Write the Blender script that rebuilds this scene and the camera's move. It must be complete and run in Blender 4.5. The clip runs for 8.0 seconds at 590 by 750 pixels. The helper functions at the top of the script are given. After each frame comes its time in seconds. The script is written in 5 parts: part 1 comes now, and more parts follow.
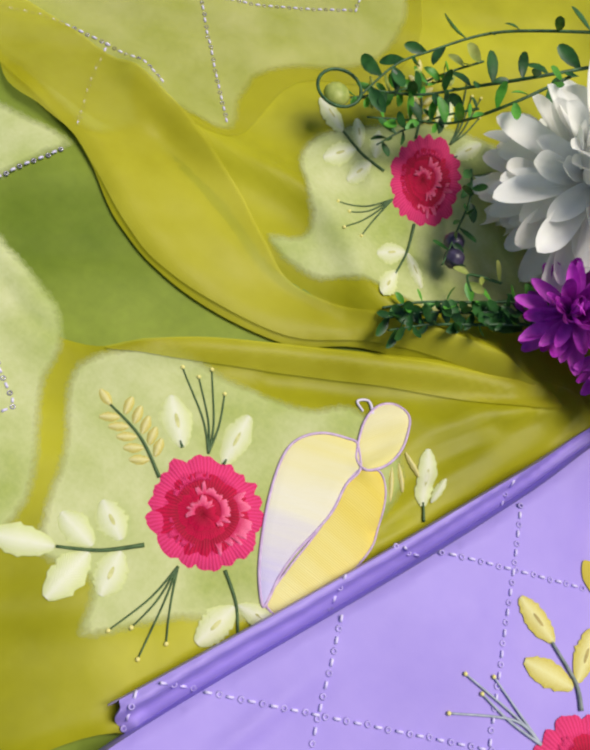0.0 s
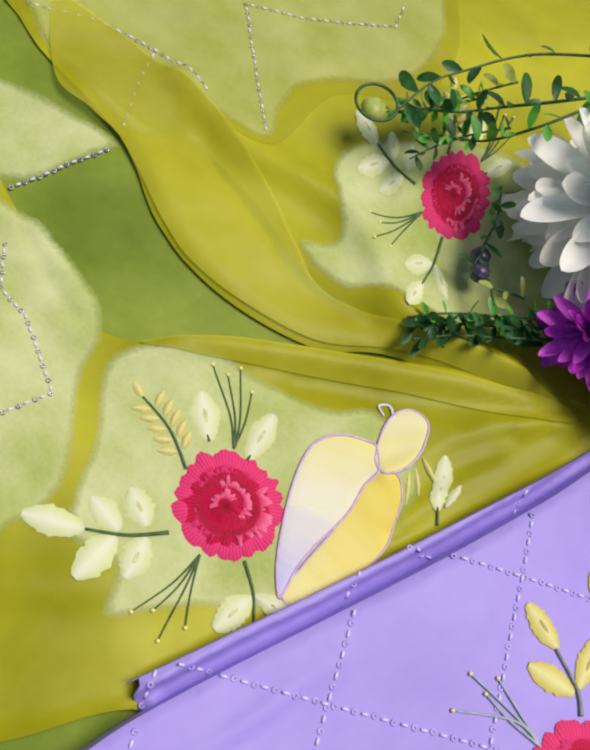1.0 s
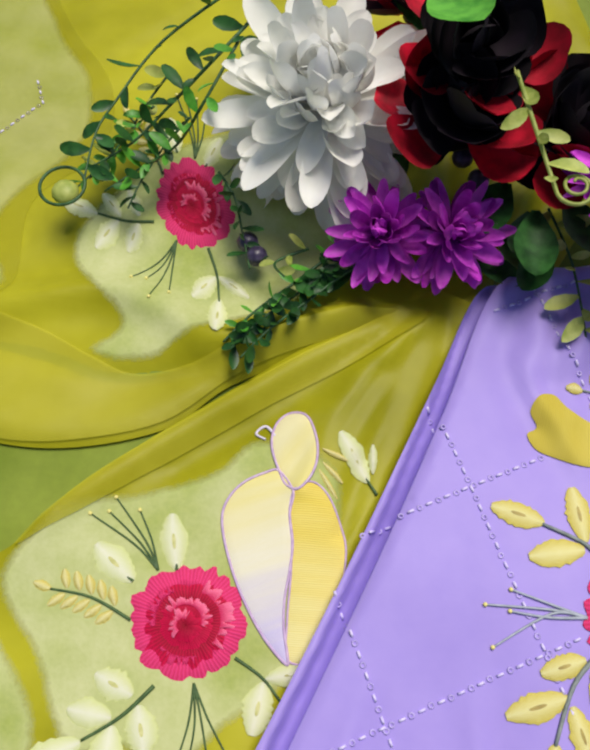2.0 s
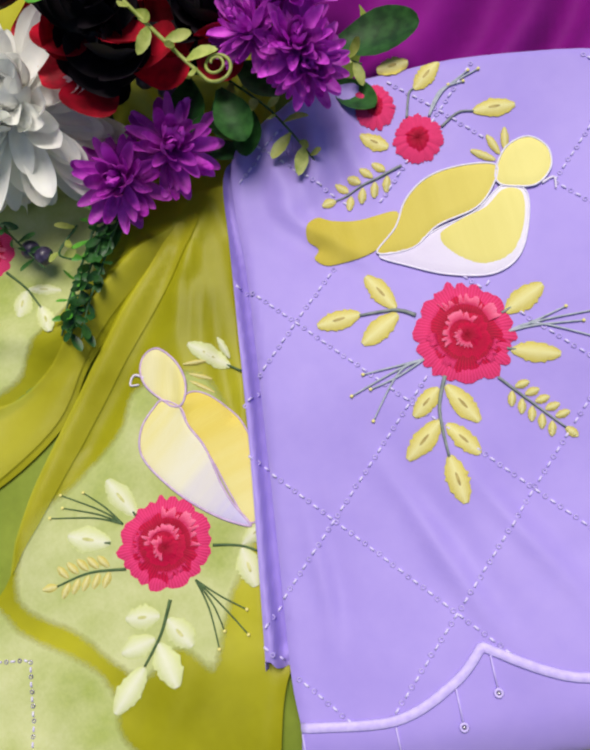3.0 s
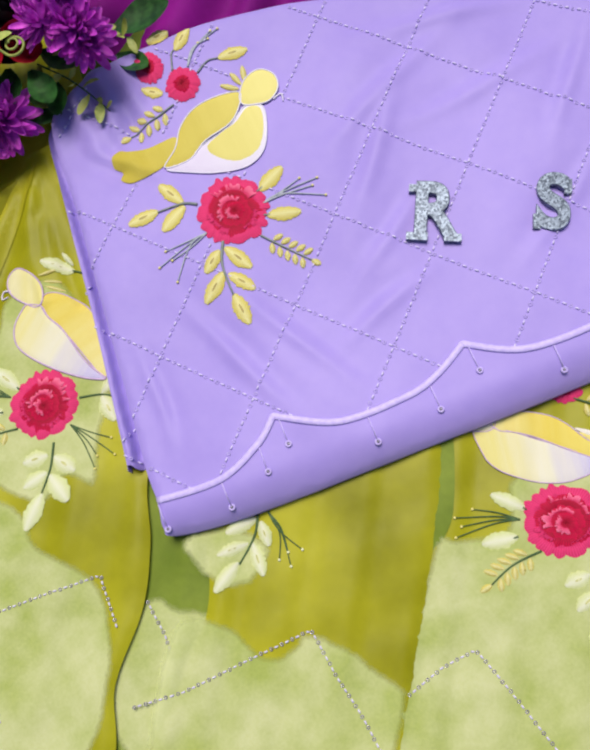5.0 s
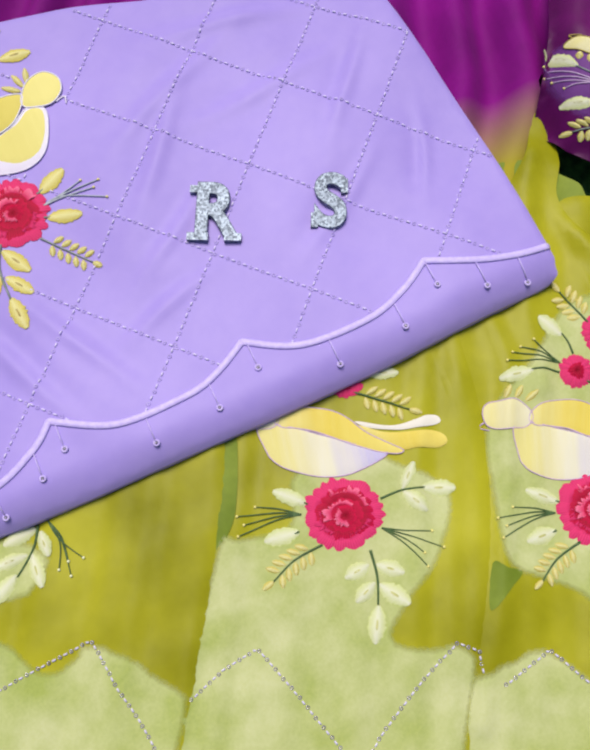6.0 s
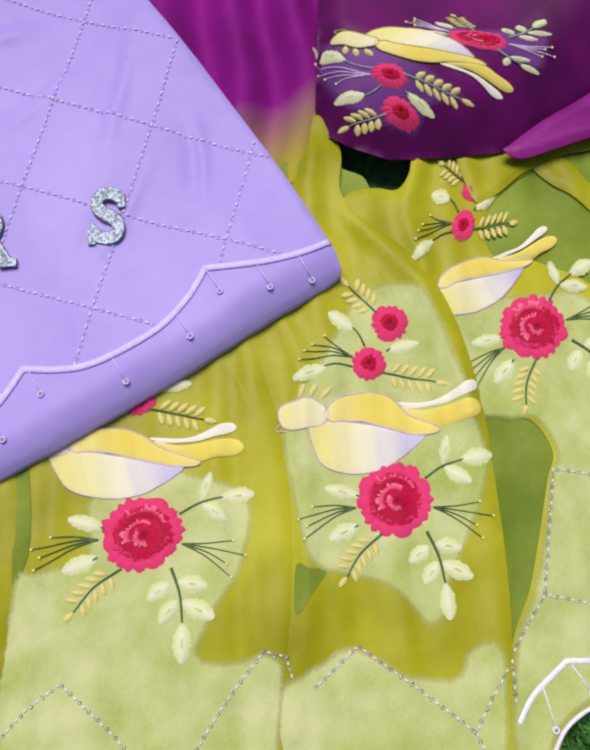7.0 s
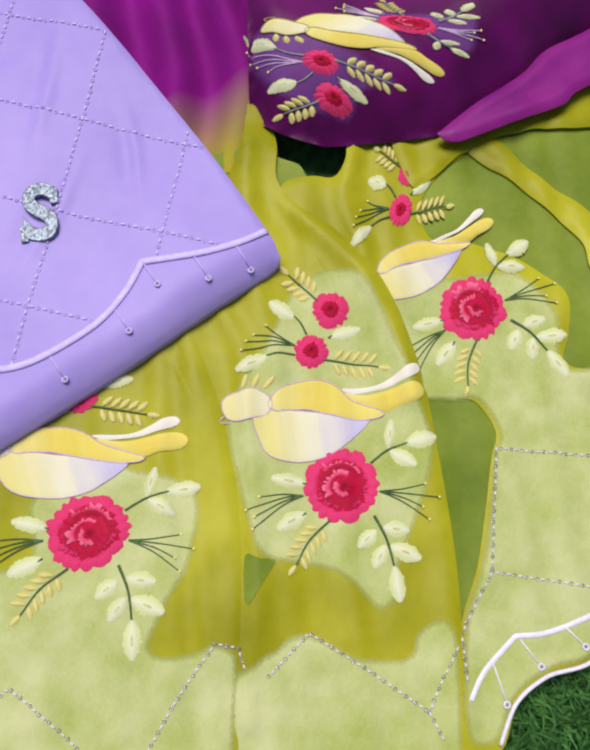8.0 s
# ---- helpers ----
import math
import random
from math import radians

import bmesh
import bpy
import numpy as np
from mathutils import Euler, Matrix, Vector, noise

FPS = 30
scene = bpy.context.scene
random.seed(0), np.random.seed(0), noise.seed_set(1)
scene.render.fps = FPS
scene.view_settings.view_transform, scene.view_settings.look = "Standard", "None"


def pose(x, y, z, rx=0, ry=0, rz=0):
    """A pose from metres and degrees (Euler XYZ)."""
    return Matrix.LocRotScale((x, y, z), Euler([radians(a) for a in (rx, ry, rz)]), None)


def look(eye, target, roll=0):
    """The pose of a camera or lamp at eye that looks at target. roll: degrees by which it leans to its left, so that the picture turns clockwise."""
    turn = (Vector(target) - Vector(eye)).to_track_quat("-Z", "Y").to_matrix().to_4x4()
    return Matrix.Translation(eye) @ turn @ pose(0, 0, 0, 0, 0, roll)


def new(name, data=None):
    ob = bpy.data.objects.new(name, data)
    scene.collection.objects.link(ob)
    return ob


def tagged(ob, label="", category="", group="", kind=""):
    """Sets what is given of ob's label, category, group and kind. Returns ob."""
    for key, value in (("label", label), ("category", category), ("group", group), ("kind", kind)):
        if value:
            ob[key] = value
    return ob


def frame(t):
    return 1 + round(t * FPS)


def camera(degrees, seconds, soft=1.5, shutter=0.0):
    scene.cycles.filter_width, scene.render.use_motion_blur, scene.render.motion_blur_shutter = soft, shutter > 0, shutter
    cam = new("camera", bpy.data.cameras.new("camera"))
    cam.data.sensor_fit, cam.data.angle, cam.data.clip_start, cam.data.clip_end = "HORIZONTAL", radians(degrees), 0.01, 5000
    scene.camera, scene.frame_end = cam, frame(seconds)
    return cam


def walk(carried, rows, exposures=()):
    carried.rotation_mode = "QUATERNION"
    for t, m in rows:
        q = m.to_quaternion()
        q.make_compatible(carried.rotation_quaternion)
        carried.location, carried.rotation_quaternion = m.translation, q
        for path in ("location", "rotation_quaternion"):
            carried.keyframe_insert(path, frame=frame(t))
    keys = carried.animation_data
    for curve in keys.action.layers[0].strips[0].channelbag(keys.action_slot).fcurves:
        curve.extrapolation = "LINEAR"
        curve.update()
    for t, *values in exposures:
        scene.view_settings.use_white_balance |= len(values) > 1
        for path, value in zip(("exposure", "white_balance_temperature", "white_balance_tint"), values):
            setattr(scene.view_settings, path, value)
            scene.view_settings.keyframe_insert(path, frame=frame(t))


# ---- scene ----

import math as m_
from mathutils import geometry

cam = camera(42.0, 8.0, soft=3.0)
PATH = [
    (0, -0.1086, -0.0025, 0.2465, 19.20, -13.32, 37.55),
    (0.5, -0.1155, -0.0136, 0.2468, 17.15, -15.16, 43.44),
    (1, -0.1109, -0.0084, 0.2555, 18.54, -13.10, 40.82),
    (1.5, -0.0957, 0.0192, 0.2501, 21.60, -7.42, 26.04),
    (2, -0.0696, 0.0300, 0.2588, 22.18, 0.66, 3.87),
    (2.2, -0.0531, 0.0276, 0.2655, 20.11, 3.53, -5.51),
    (3.3, -0.0275, -0.0204, 0.3225, 11.48, 8.31, -34.34),
    (3.5, -0.0304, -0.0391, 0.3382, 12.00, 9.13, -36.39),
    (4, -0.0466, -0.0825, 0.3765, 12.90, 8.40, -39.03),
    (4.2, -0.0484, -0.0958, 0.3835, 13.47, 8.86, -39.60),
    (5.3, -0.0156, -0.1494, 0.3817, 14.43, 4.64, -41.36),
    (5.5, -0.0061, -0.1610, 0.3789, 14.72, 3.54, -42.02),
    (6, 0.0147, -0.1884, 0.3723, 15.49, 0.94, -44.20),
    (6.5, 0.0403, -0.2166, 0.3683, 16.39, 0.07, -47.34),
    (7, 0.0696, -0.2448, 0.3668, 16.20, -1.22, -51.07),
    (7.5, 0.0778, -0.2602, 0.3651, 16.29, -2.51, -53.66),
    (8, 0.0753, -0.2556, 0.3656, 15.89, -2.97, -54.05),
]
walk(cam, [(t, pose(x, y, z, rx, ry, rz)) for t, x, y, z, rx, ry, rz in PATH])

# ---- light: bright, soft daylight from overhead ----
SUN_EL, SUN_AZ = radians(69), radians(28)
world = bpy.data.worlds.new("sky")
scene.world = world
world.use_nodes = True
wn = world.node_tree.nodes
sky = wn.new("ShaderNodeTexSky")
sky.sky_type, sky.sun_disc, sky.sun_elevation, sky.sun_rotation = "NISHITA", False, SUN_EL, SUN_AZ
world.node_tree.links.new(sky.outputs[0], wn["Background"].inputs[0])
wn["Background"].inputs[1].default_value = 0.07
sun_data = bpy.data.lights.new("sun", "SUN")
sun_data.energy, sun_data.angle, sun_data.color = 3.25, radians(30), (1.0, 0.93, 0.84)
sun = new("sun", sun_data)
sun.matrix_world = look((m_.sin(SUN_AZ) * m_.cos(SUN_EL) * 4, m_.cos(SUN_AZ) * m_.cos(SUN_EL) * 4, m_.sin(SUN_EL) * 4), (0, 0, 0))
scene.view_settings.exposure = 0.0


# ---- materials ----
def lin(r, g, b):
    return tuple((c / 255 / 12.92 if c < 11 else ((c / 255 + 0.055) / 1.055) ** 2.4) for c in (r, g, b)) + (1.0,)


def nodes_of(name):
    mat = bpy.data.materials.new(name)
    mat.use_nodes = True
    nt = mat.node_tree
    return mat, nt, nt.nodes["Principled BSDF"], lambda kind: nt.nodes.new(kind), nt.links.new


def ramp_mix(nt, fac, a, b, lo=0.35, hi=0.65):
    r = nt.nodes.new("ShaderNodeValToRGB")
    r.color_ramp.elements[0].position, r.color_ramp.elements[1].position = lo, hi
    r.color_ramp.elements[0].color, r.color_ramp.elements[1].color = a, b
    nt.links.new(fac, r.inputs[0])
    return r.outputs[0]


def cloth(name, dark, light, patch=18.0, rough=0.6, weave=2600.0, sheer=0.0, glow=0.0, bump=0.05, sheen=0.03, grain=0.07, frayed=False):
    """A woven cloth: two-tone uneven dye, a fine weave relief; sheer lets what lies beneath show; glow: light that passes through."""
    mat, nt, p, add, link = nodes_of(name)
    co = add("ShaderNodeTexCoord").outputs["Object"]
    n1 = add("ShaderNodeTexNoise")
    n1.inputs["Scale"].default_value, n1.inputs["Detail"].default_value = patch, 5
    link(co, n1.inputs["Vector"])
    col = ramp_mix(nt, n1.outputs[0], dark, light, 0.3, 0.7)
    n2 = add("ShaderNodeTexNoise")
    n2.inputs["Scale"].default_value, n2.inputs["Detail"].default_value = patch * 14, 3
    link(co, n2.inputs["Vector"])
    mix = add("ShaderNodeMix")
    mix.data_type, mix.blend_type = "RGBA", "OVERLAY"
    mix.inputs[0].default_value = grain
    link(col, mix.inputs["A"])
    link(n2.outputs[0], mix.inputs["B"])
    link(mix.outputs["Result"], p.inputs["Base Color"])
    p.inputs["Roughness"].default_value = rough
    p.inputs["Sheen Weight"].default_value = sheen
    p.inputs["Specular IOR Level"].default_value = 0.25
    w = add("ShaderNodeTexChecker")
    w.inputs["Scale"].default_value = weave
    link(co, w.inputs["Vector"])
    b2 = add("ShaderNodeBump")
    b2.inputs["Strength"].default_value, b2.inputs["Distance"].default_value = bump * 2, 0.0012
    link(n2.outputs[0], b2.inputs["Height"])
    b1 = add("ShaderNodeBump")
    b1.inputs["Strength"].default_value, b1.inputs["Distance"].default_value = bump, 0.0002
    link(w.outputs["Fac"], b1.inputs["Height"])
    link(b2.outputs[0], b1.inputs["Normal"])
    link(b1.outputs[0], p.inputs["Normal"])
    out = nt.nodes["Material Output"]
    last = p.outputs[0]
    if frayed:
        u = add("ShaderNodeSeparateXYZ")
        link(add("ShaderNodeTexCoord").outputs["UV"], u.inputs[0])
        fr = add("ShaderNodeMath")
        fr.operation = "MULTIPLY_ADD"
        fr.inputs[1].default_value = -0.4
        link(n2.outputs[0], fr.inputs[0]), link(u.outputs[0], fr.inputs[2])
        rg = add("ShaderNodeMapRange")
        rg.inputs["From Min"].default_value, rg.inputs["From Max"].default_value = -0.16, 0.34
        rg.inputs["To Min"].default_value, rg.inputs["To Max"].default_value = 1.0, sheer
        link(fr.outputs[0], rg.inputs[0])
    if glow:
        tr = add("ShaderNodeBsdfTranslucent")
        link(mix.outputs["Result"], tr.inputs["Color"])
        ms = add("ShaderNodeMixShader")
        ms.inputs[0].default_value = glow
        link(last, ms.inputs[1]), link(tr.outputs[0], ms.inputs[2])
        last = ms.outputs[0]
    if sheer:
        tp = add("ShaderNodeBsdfTransparent")
        ms = add("ShaderNodeMixShader")
        ms.inputs[0].default_value = sheer
        if frayed:
            link(rg.outputs[0], ms.inputs[0])
        link(last, ms.inputs[1]), link(tp.outputs[0], ms.inputs[2])
        last = ms.outputs[0]
    link(last, out.inputs["Surface"])
    return mat


def thread(name, a, b, rough=0.45, lines=60.0, c=None, deep=0.35):
    """Satin stitch: stripes of thread across U, colour running from a to b (to c) along V."""
    mat, nt, p, add, link = nodes_of(name)
    uv = add("ShaderNodeTexCoord").outputs["UV"]
    sep = add("ShaderNodeSeparateXYZ")
    link(uv, sep.inputs[0])
    nz = add("ShaderNodeTexNoise")
    nz.inputs["Scale"].default_value = 9
    link(uv, nz.inputs["Vector"])
    ad = add("ShaderNodeMath")
    ad.operation = "MULTIPLY_ADD"
    ad.inputs[1].default_value = 0.45
    link(nz.outputs[0], ad.inputs[0]), link(sep.outputs[1], ad.inputs[2])
    sub = add("ShaderNodeMath")
    sub.operation, sub.inputs[1].default_value = "SUBTRACT", 0.22
    link(ad.outputs[0], sub.inputs[0])
    r = add("ShaderNodeValToRGB")
    e = r.color_ramp.elements
    e[0].color, e[1].color = a, b
    if c:
        e[1].position = 0.5
        e.new(1.0).color = c
    link(sub.outputs[0], r.inputs[0])
    wv = add("ShaderNodeTexWave")
    wv.wave_type, wv.bands_direction = "BANDS", "X"
    wv.inputs["Scale"].default_value, wv.inputs["Distortion"].default_value = lines / 6.28, 2.6
    link(uv, wv.inputs["Vector"])
    mix = add("ShaderNodeMix")
    mix.data_type, mix.blend_type = "RGBA", "OVERLAY"
    mix.inputs[0].default_value = deep
    link(r.outputs[0], mix.inputs["A"]), link(wv.outputs["Color"], mix.inputs["B"])
    link(mix.outputs["Result"], p.inputs["Base Color"])
    bp = add("ShaderNodeBump")
    bp.inputs["Strength"].default_value, bp.inputs["Distance"].default_value = deep * 1.6, 0.0004
    link(wv.outputs["Fac"], bp.inputs["Height"]), link(bp.outputs[0], p.inputs["Normal"])
    p.inputs["Roughness"].default_value = rough
    p.inputs["Specular IOR Level"].default_value = 0.25
    return mat


def plain(name, a, b, rough=0.5, scale=400.0, metal=0.0, glow=0.0, rnd=0.0):
    mat, nt, p, add, link = nodes_of(name)
    n = add("ShaderNodeTexNoise")
    n.inputs["Scale"].default_value, n.inputs["Detail"].default_value = scale, 4
    link(add("ShaderNodeTexCoord").outputs["Object"], n.inputs["Vector"])
    col = ramp_mix(nt, n.outputs[0], a, b)
    if rnd:
        hs = add("ShaderNodeHueSaturation")
        oi = add("ShaderNodeObjectInfo")
        mr = add("ShaderNodeMapRange")
        mr.inputs["To Min"].default_value, mr.inputs["To Max"].default_value = 1 - rnd, 1 + rnd
        link(oi.outputs["Random"], mr.inputs[0]), link(mr.outputs[0], hs.inputs["Value"]), link(col, hs.inputs["Color"])
        col = hs.outputs[0]
    link(col, p.inputs["Base Color"])
    p.inputs["Roughness"].default_value, p.inputs["Metallic"].default_value = rough, metal
    bp = add("ShaderNodeBump")
    bp.inputs["Strength"].default_value, bp.inputs["Distance"].default_value = 0.3, 0.0005
    link(n.outputs[0], bp.inputs["Height"]), link(bp.outputs[0], p.inputs["Normal"])
    if glow:
        tr = add("ShaderNodeBsdfTranslucent")
        link(col, tr.inputs["Color"])
        ms = add("ShaderNodeMixShader")
        ms.inputs[0].default_value = glow
        link(p.outputs[0], ms.inputs[1]), link(tr.outputs[0], ms.inputs[2])
        link(ms.outputs[0], nt.nodes["Material Output"].inputs["Surface"])
    return mat


LAVENDER = cloth("lavender_cotton", lin(163, 143, 221), lin(176, 156, 231), 9, 0.5, sheen=0.05, bump=0.05)
OLIVE = cloth("olive_organza", lin(156, 154, 0), lin(220, 215, 50), 12, 0.42, sheer=0.16, glow=0.22)
SHEER = cloth("sheer_organza", lin(182, 176, 8), lin(226, 220, 76), 14, 0.42, sheer=0.4, glow=0.22)
VEIL = cloth("thin_organza", lin(176, 172, 10), lin(214, 208, 60), 14, 0.42, sheer=0.68, glow=0.2)
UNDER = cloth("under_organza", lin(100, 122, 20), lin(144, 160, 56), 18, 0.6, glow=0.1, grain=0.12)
PALE = cloth("pale_green_applique", lin(182, 196, 102), lin(224, 228, 168), 42, 0.65, sheer=0.14, glow=0.1, grain=0.17, frayed=True)
PURPLE = cloth("purple_organza", lin(70, 0, 66), lin(116, 2, 108), 24, 0.5, glow=0.2)
NET = cloth("violet_net", lin(104, 44, 128), lin(140, 84, 166), 30, 0.6, sheer=0.3, frayed=True)
PINK_OUT = thread("pink_thread", lin(168, 0, 56), lin(228, 58, 116), lines=170, deep=0.24, rough=0.75, c=lin(218, 56, 110))
PINK_IN = thread("light_pink_thread", lin(216, 40, 94), lin(246, 122, 158), lines=110, deep=0.2, rough=0.65)
CRIMSON = thread("crimson_thread", lin(142, 0, 34), lin(202, 2, 66), lines=130, deep=0.2, rough=0.65)
CREAM = thread("cream_thread", lin(246, 247, 216), lin(220, 227, 150), lines=62, deep=0.34, rough=0.6)
YELLOW = thread("yellow_thread", lin(244, 236, 166), lin(218, 200, 88), lines=62, deep=0.3, rough=0.6)
GOLD = thread("gold_thread", lin(198, 180, 66), lin(230, 215, 116), lines=300, deep=0.10, rough=0.7)
WHITE_TH = thread("white_thread", lin(222, 212, 236), lin(240, 234, 246), lines=220, deep=0.16, rough=0.7)
PAD = thread("padded_yellow_thread", lin(206, 192, 86), lin(238, 227, 142), lines=300, deep=0.10, rough=0.7)
WING = thread("yellow_wing_thread", lin(234, 224, 152), lin(228, 206, 92), lines=260, deep=0.16, rough=0.8, c=lin(236, 220, 124))
BELLY = thread("cream_to_lilac_thread", lin(230, 220, 142), lin(234, 229, 204), lines=260, deep=0.16, rough=0.8, c=lin(204, 196, 230))
SOFT_WHITE = thread("soft_white_thread", lin(226, 218, 206), lin(238, 232, 220), lines=220, deep=0.14, rough=0.8)
EYELET = plain("eyelet_thread", lin(190, 190, 116), lin(214, 212, 146), 0.7)
MAUVE = plain("mauve_cord", lin(190, 160, 200), lin(214, 188, 220), 0.5)
OUTLINE = plain("tan_cord", lin(160, 140, 70), lin(190, 170, 90), 0.6)
STEM = plain("dark_green_thread", lin(56, 84, 42), lin(82, 110, 62), 0.6)
GREY_STEM = plain("grey_green_thread", lin(120, 130, 126), lin(148, 156, 152), 0.6)
PALE_STEM = plain("pale_grey_thread", lin(160, 168, 178), lin(184, 190, 200), 0.7)
PIPING = plain("lilac_piping", lin(198, 180, 244), lin(212, 196, 250), 0.5)
WHITE_PIPE = plain("white_piping", lin(226, 220, 240), lin(240, 236, 248), 0.5)
BEAD = plain("silver_bead", lin(128, 122, 136), lin(186, 182, 192), 0.25, metal=0.4)
LILAC_BEAD = plain("lilac_bead", lin(164, 148, 214), lin(196, 180, 238), 0.35)
LILAC_STITCH = plain("lilac_stitch", lin(216, 204, 250), lin(230, 220, 253), 0.6)
STITCH = plain("white_stitch", lin(216, 206, 244), lin(236, 230, 250), 0.5)


def glitter_material():
    mat, nt, p, add, link = nodes_of("glitter")
    vo = add("ShaderNodeTexVoronoi")
    vo.inputs["Scale"].default_value = 900
    link(add("ShaderNodeTexCoord").outputs["Object"], vo.inputs["Vector"])
    link(ramp_mix(nt, vo.outputs["Color"], lin(60, 72, 90), lin(146, 160, 180), 0.25, 0.85), p.inputs["Base Color"])
    bp = add("ShaderNodeBump")
    bp.inputs["Strength"].default_value, bp.inputs["Distance"].default_value = 0.7, 0.0012
    link(vo.outputs["Color"], bp.inputs["Height"]), link(bp.outputs[0], p.inputs["Normal"])
    p.inputs["Metallic"].default_value, p.inputs["Roughness"].default_value = 0.3, 0.4
    return mat


GLITTER = glitter_material()


# ---- mesh helpers ----
def mesh_of(name, verts, faces, mats, smooth=True, uvs=None, slots=None):
    me = bpy.data.meshes.new(name)
    me.from_pydata([tuple(v) for v in verts], [], faces)
    for mt in mats:
        me.materials.append(mt)
    if smooth:
        me.polygons.foreach_set("use_smooth", [True] * len(me.polygons))
    if slots is not None:
        me.polygons.foreach_set("material_index", slots)
    if uvs is not None:
        layer = me.uv_layers.new(name="UVMap")
        loops = np.empty(len(me.loops), dtype=np.int32)
        me.loops.foreach_get("vertex_index", loops)
        layer.data.foreach_set("uv", np.asarray(uvs, dtype=np.float32)[loops].ravel())
    me.update()
    return me


def part(name, me, parent, label=""):
    ob = new(name, me)
    ob.parent = parent
    if label:
        ob["label"] = label
    return ob


def smooth_line(pts, n=8, closed=True):
    p = np.array(pts, float)
    k = len(p)
    out = []
    for i in range(k if closed else k - 1):
        if closed:
            a, b, c, d = p[(i - 1) % k], p[i], p[(i + 1) % k], p[(i + 2) % k]
        else:
            a, b, c, d = p[max(i - 1, 0)], p[i], p[i + 1], p[min(i + 2, k - 1)]
        for j in range(n):
            t = j / n
            out.append(0.5 * (2 * b + (c - a) * t + (2 * a - 5 * b + 4 * c - d) * t * t + (3 * b - a - 3 * c + d) * t**3))
    if not closed:
        out.append(p[-1])
    return np.array(out)


def edge_distance(xy, line, closed=True):
    a = line if closed else line[:-1]
    b = np.roll(line, -1, 0) if closed else line[1:]
    ab = b - a
    best = np.full(len(xy), 1e9)
    for i in range(len(a)):
        t = np.clip(((xy - a[i]) @ ab[i]) / max(ab[i] @ ab[i], 1e-15), 0, 1)
        best = np.minimum(best, np.hypot(*(xy - a[i] - t[:, None] * ab[i]).T))
    return best


def inside(xy, line):
    hit = np.zeros(len(xy), bool)
    a, b = line, np.roll(line, -1, 0)
    for (x0, y0), (x1, y1) in zip(a, b):
        if y0 != y1:
            c = (xy[:, 1] > min(y0, y1)) & (xy[:, 1] <= max(y0, y1))
            hit ^= c & (xy[:, 0] < x0 + (xy[:, 1] - y0) * (x1 - x0) / (y1 - y0))
    return hit


def fill(line, step):
    """Points and triangles that fill a closed outline evenly."""
    lo, hi = line.min(0), line.max(0)
    gx, gy = np.meshgrid(np.arange(lo[0], hi[0], step), np.arange(lo[1], hi[1], step * 0.87))
    gx[1::2] += step / 2
    grid = np.stack([gx.ravel(), gy.ravel()], 1)
    grid = grid[inside(grid, line)]
    if len(grid):
        grid = grid[edge_distance(grid, line) > step * 0.45]
    k = len(line)
    pts = [Vector(p) for p in line] + [Vector(p) for p in grid]
    out = geometry.delaunay_2d_cdt(pts, [(i, (i + 1) % k) for i in range(k)], [], 1, 1e-9)
    return np.array([tuple(p) for p in out[0]]), [tuple(f) for f in out[2]]


WAVES = {}


def wob(xy, freq, seed):
    """Smooth uneven relief between about -1 and 1."""
    if seed not in WAVES:
        r = np.random.RandomState(seed)
        a = r.uniform(0, 6.283, 7)
        WAVES[seed] = np.stack([np.cos(a), np.sin(a)], 1) * r.uniform(0.5, 1.6, (7, 1)), r.uniform(0, 6.283, 7)
    k, ph = WAVES[seed]
    return np.sin(xy @ k.T * freq * 6.283 + ph).sum(1) / 4.0


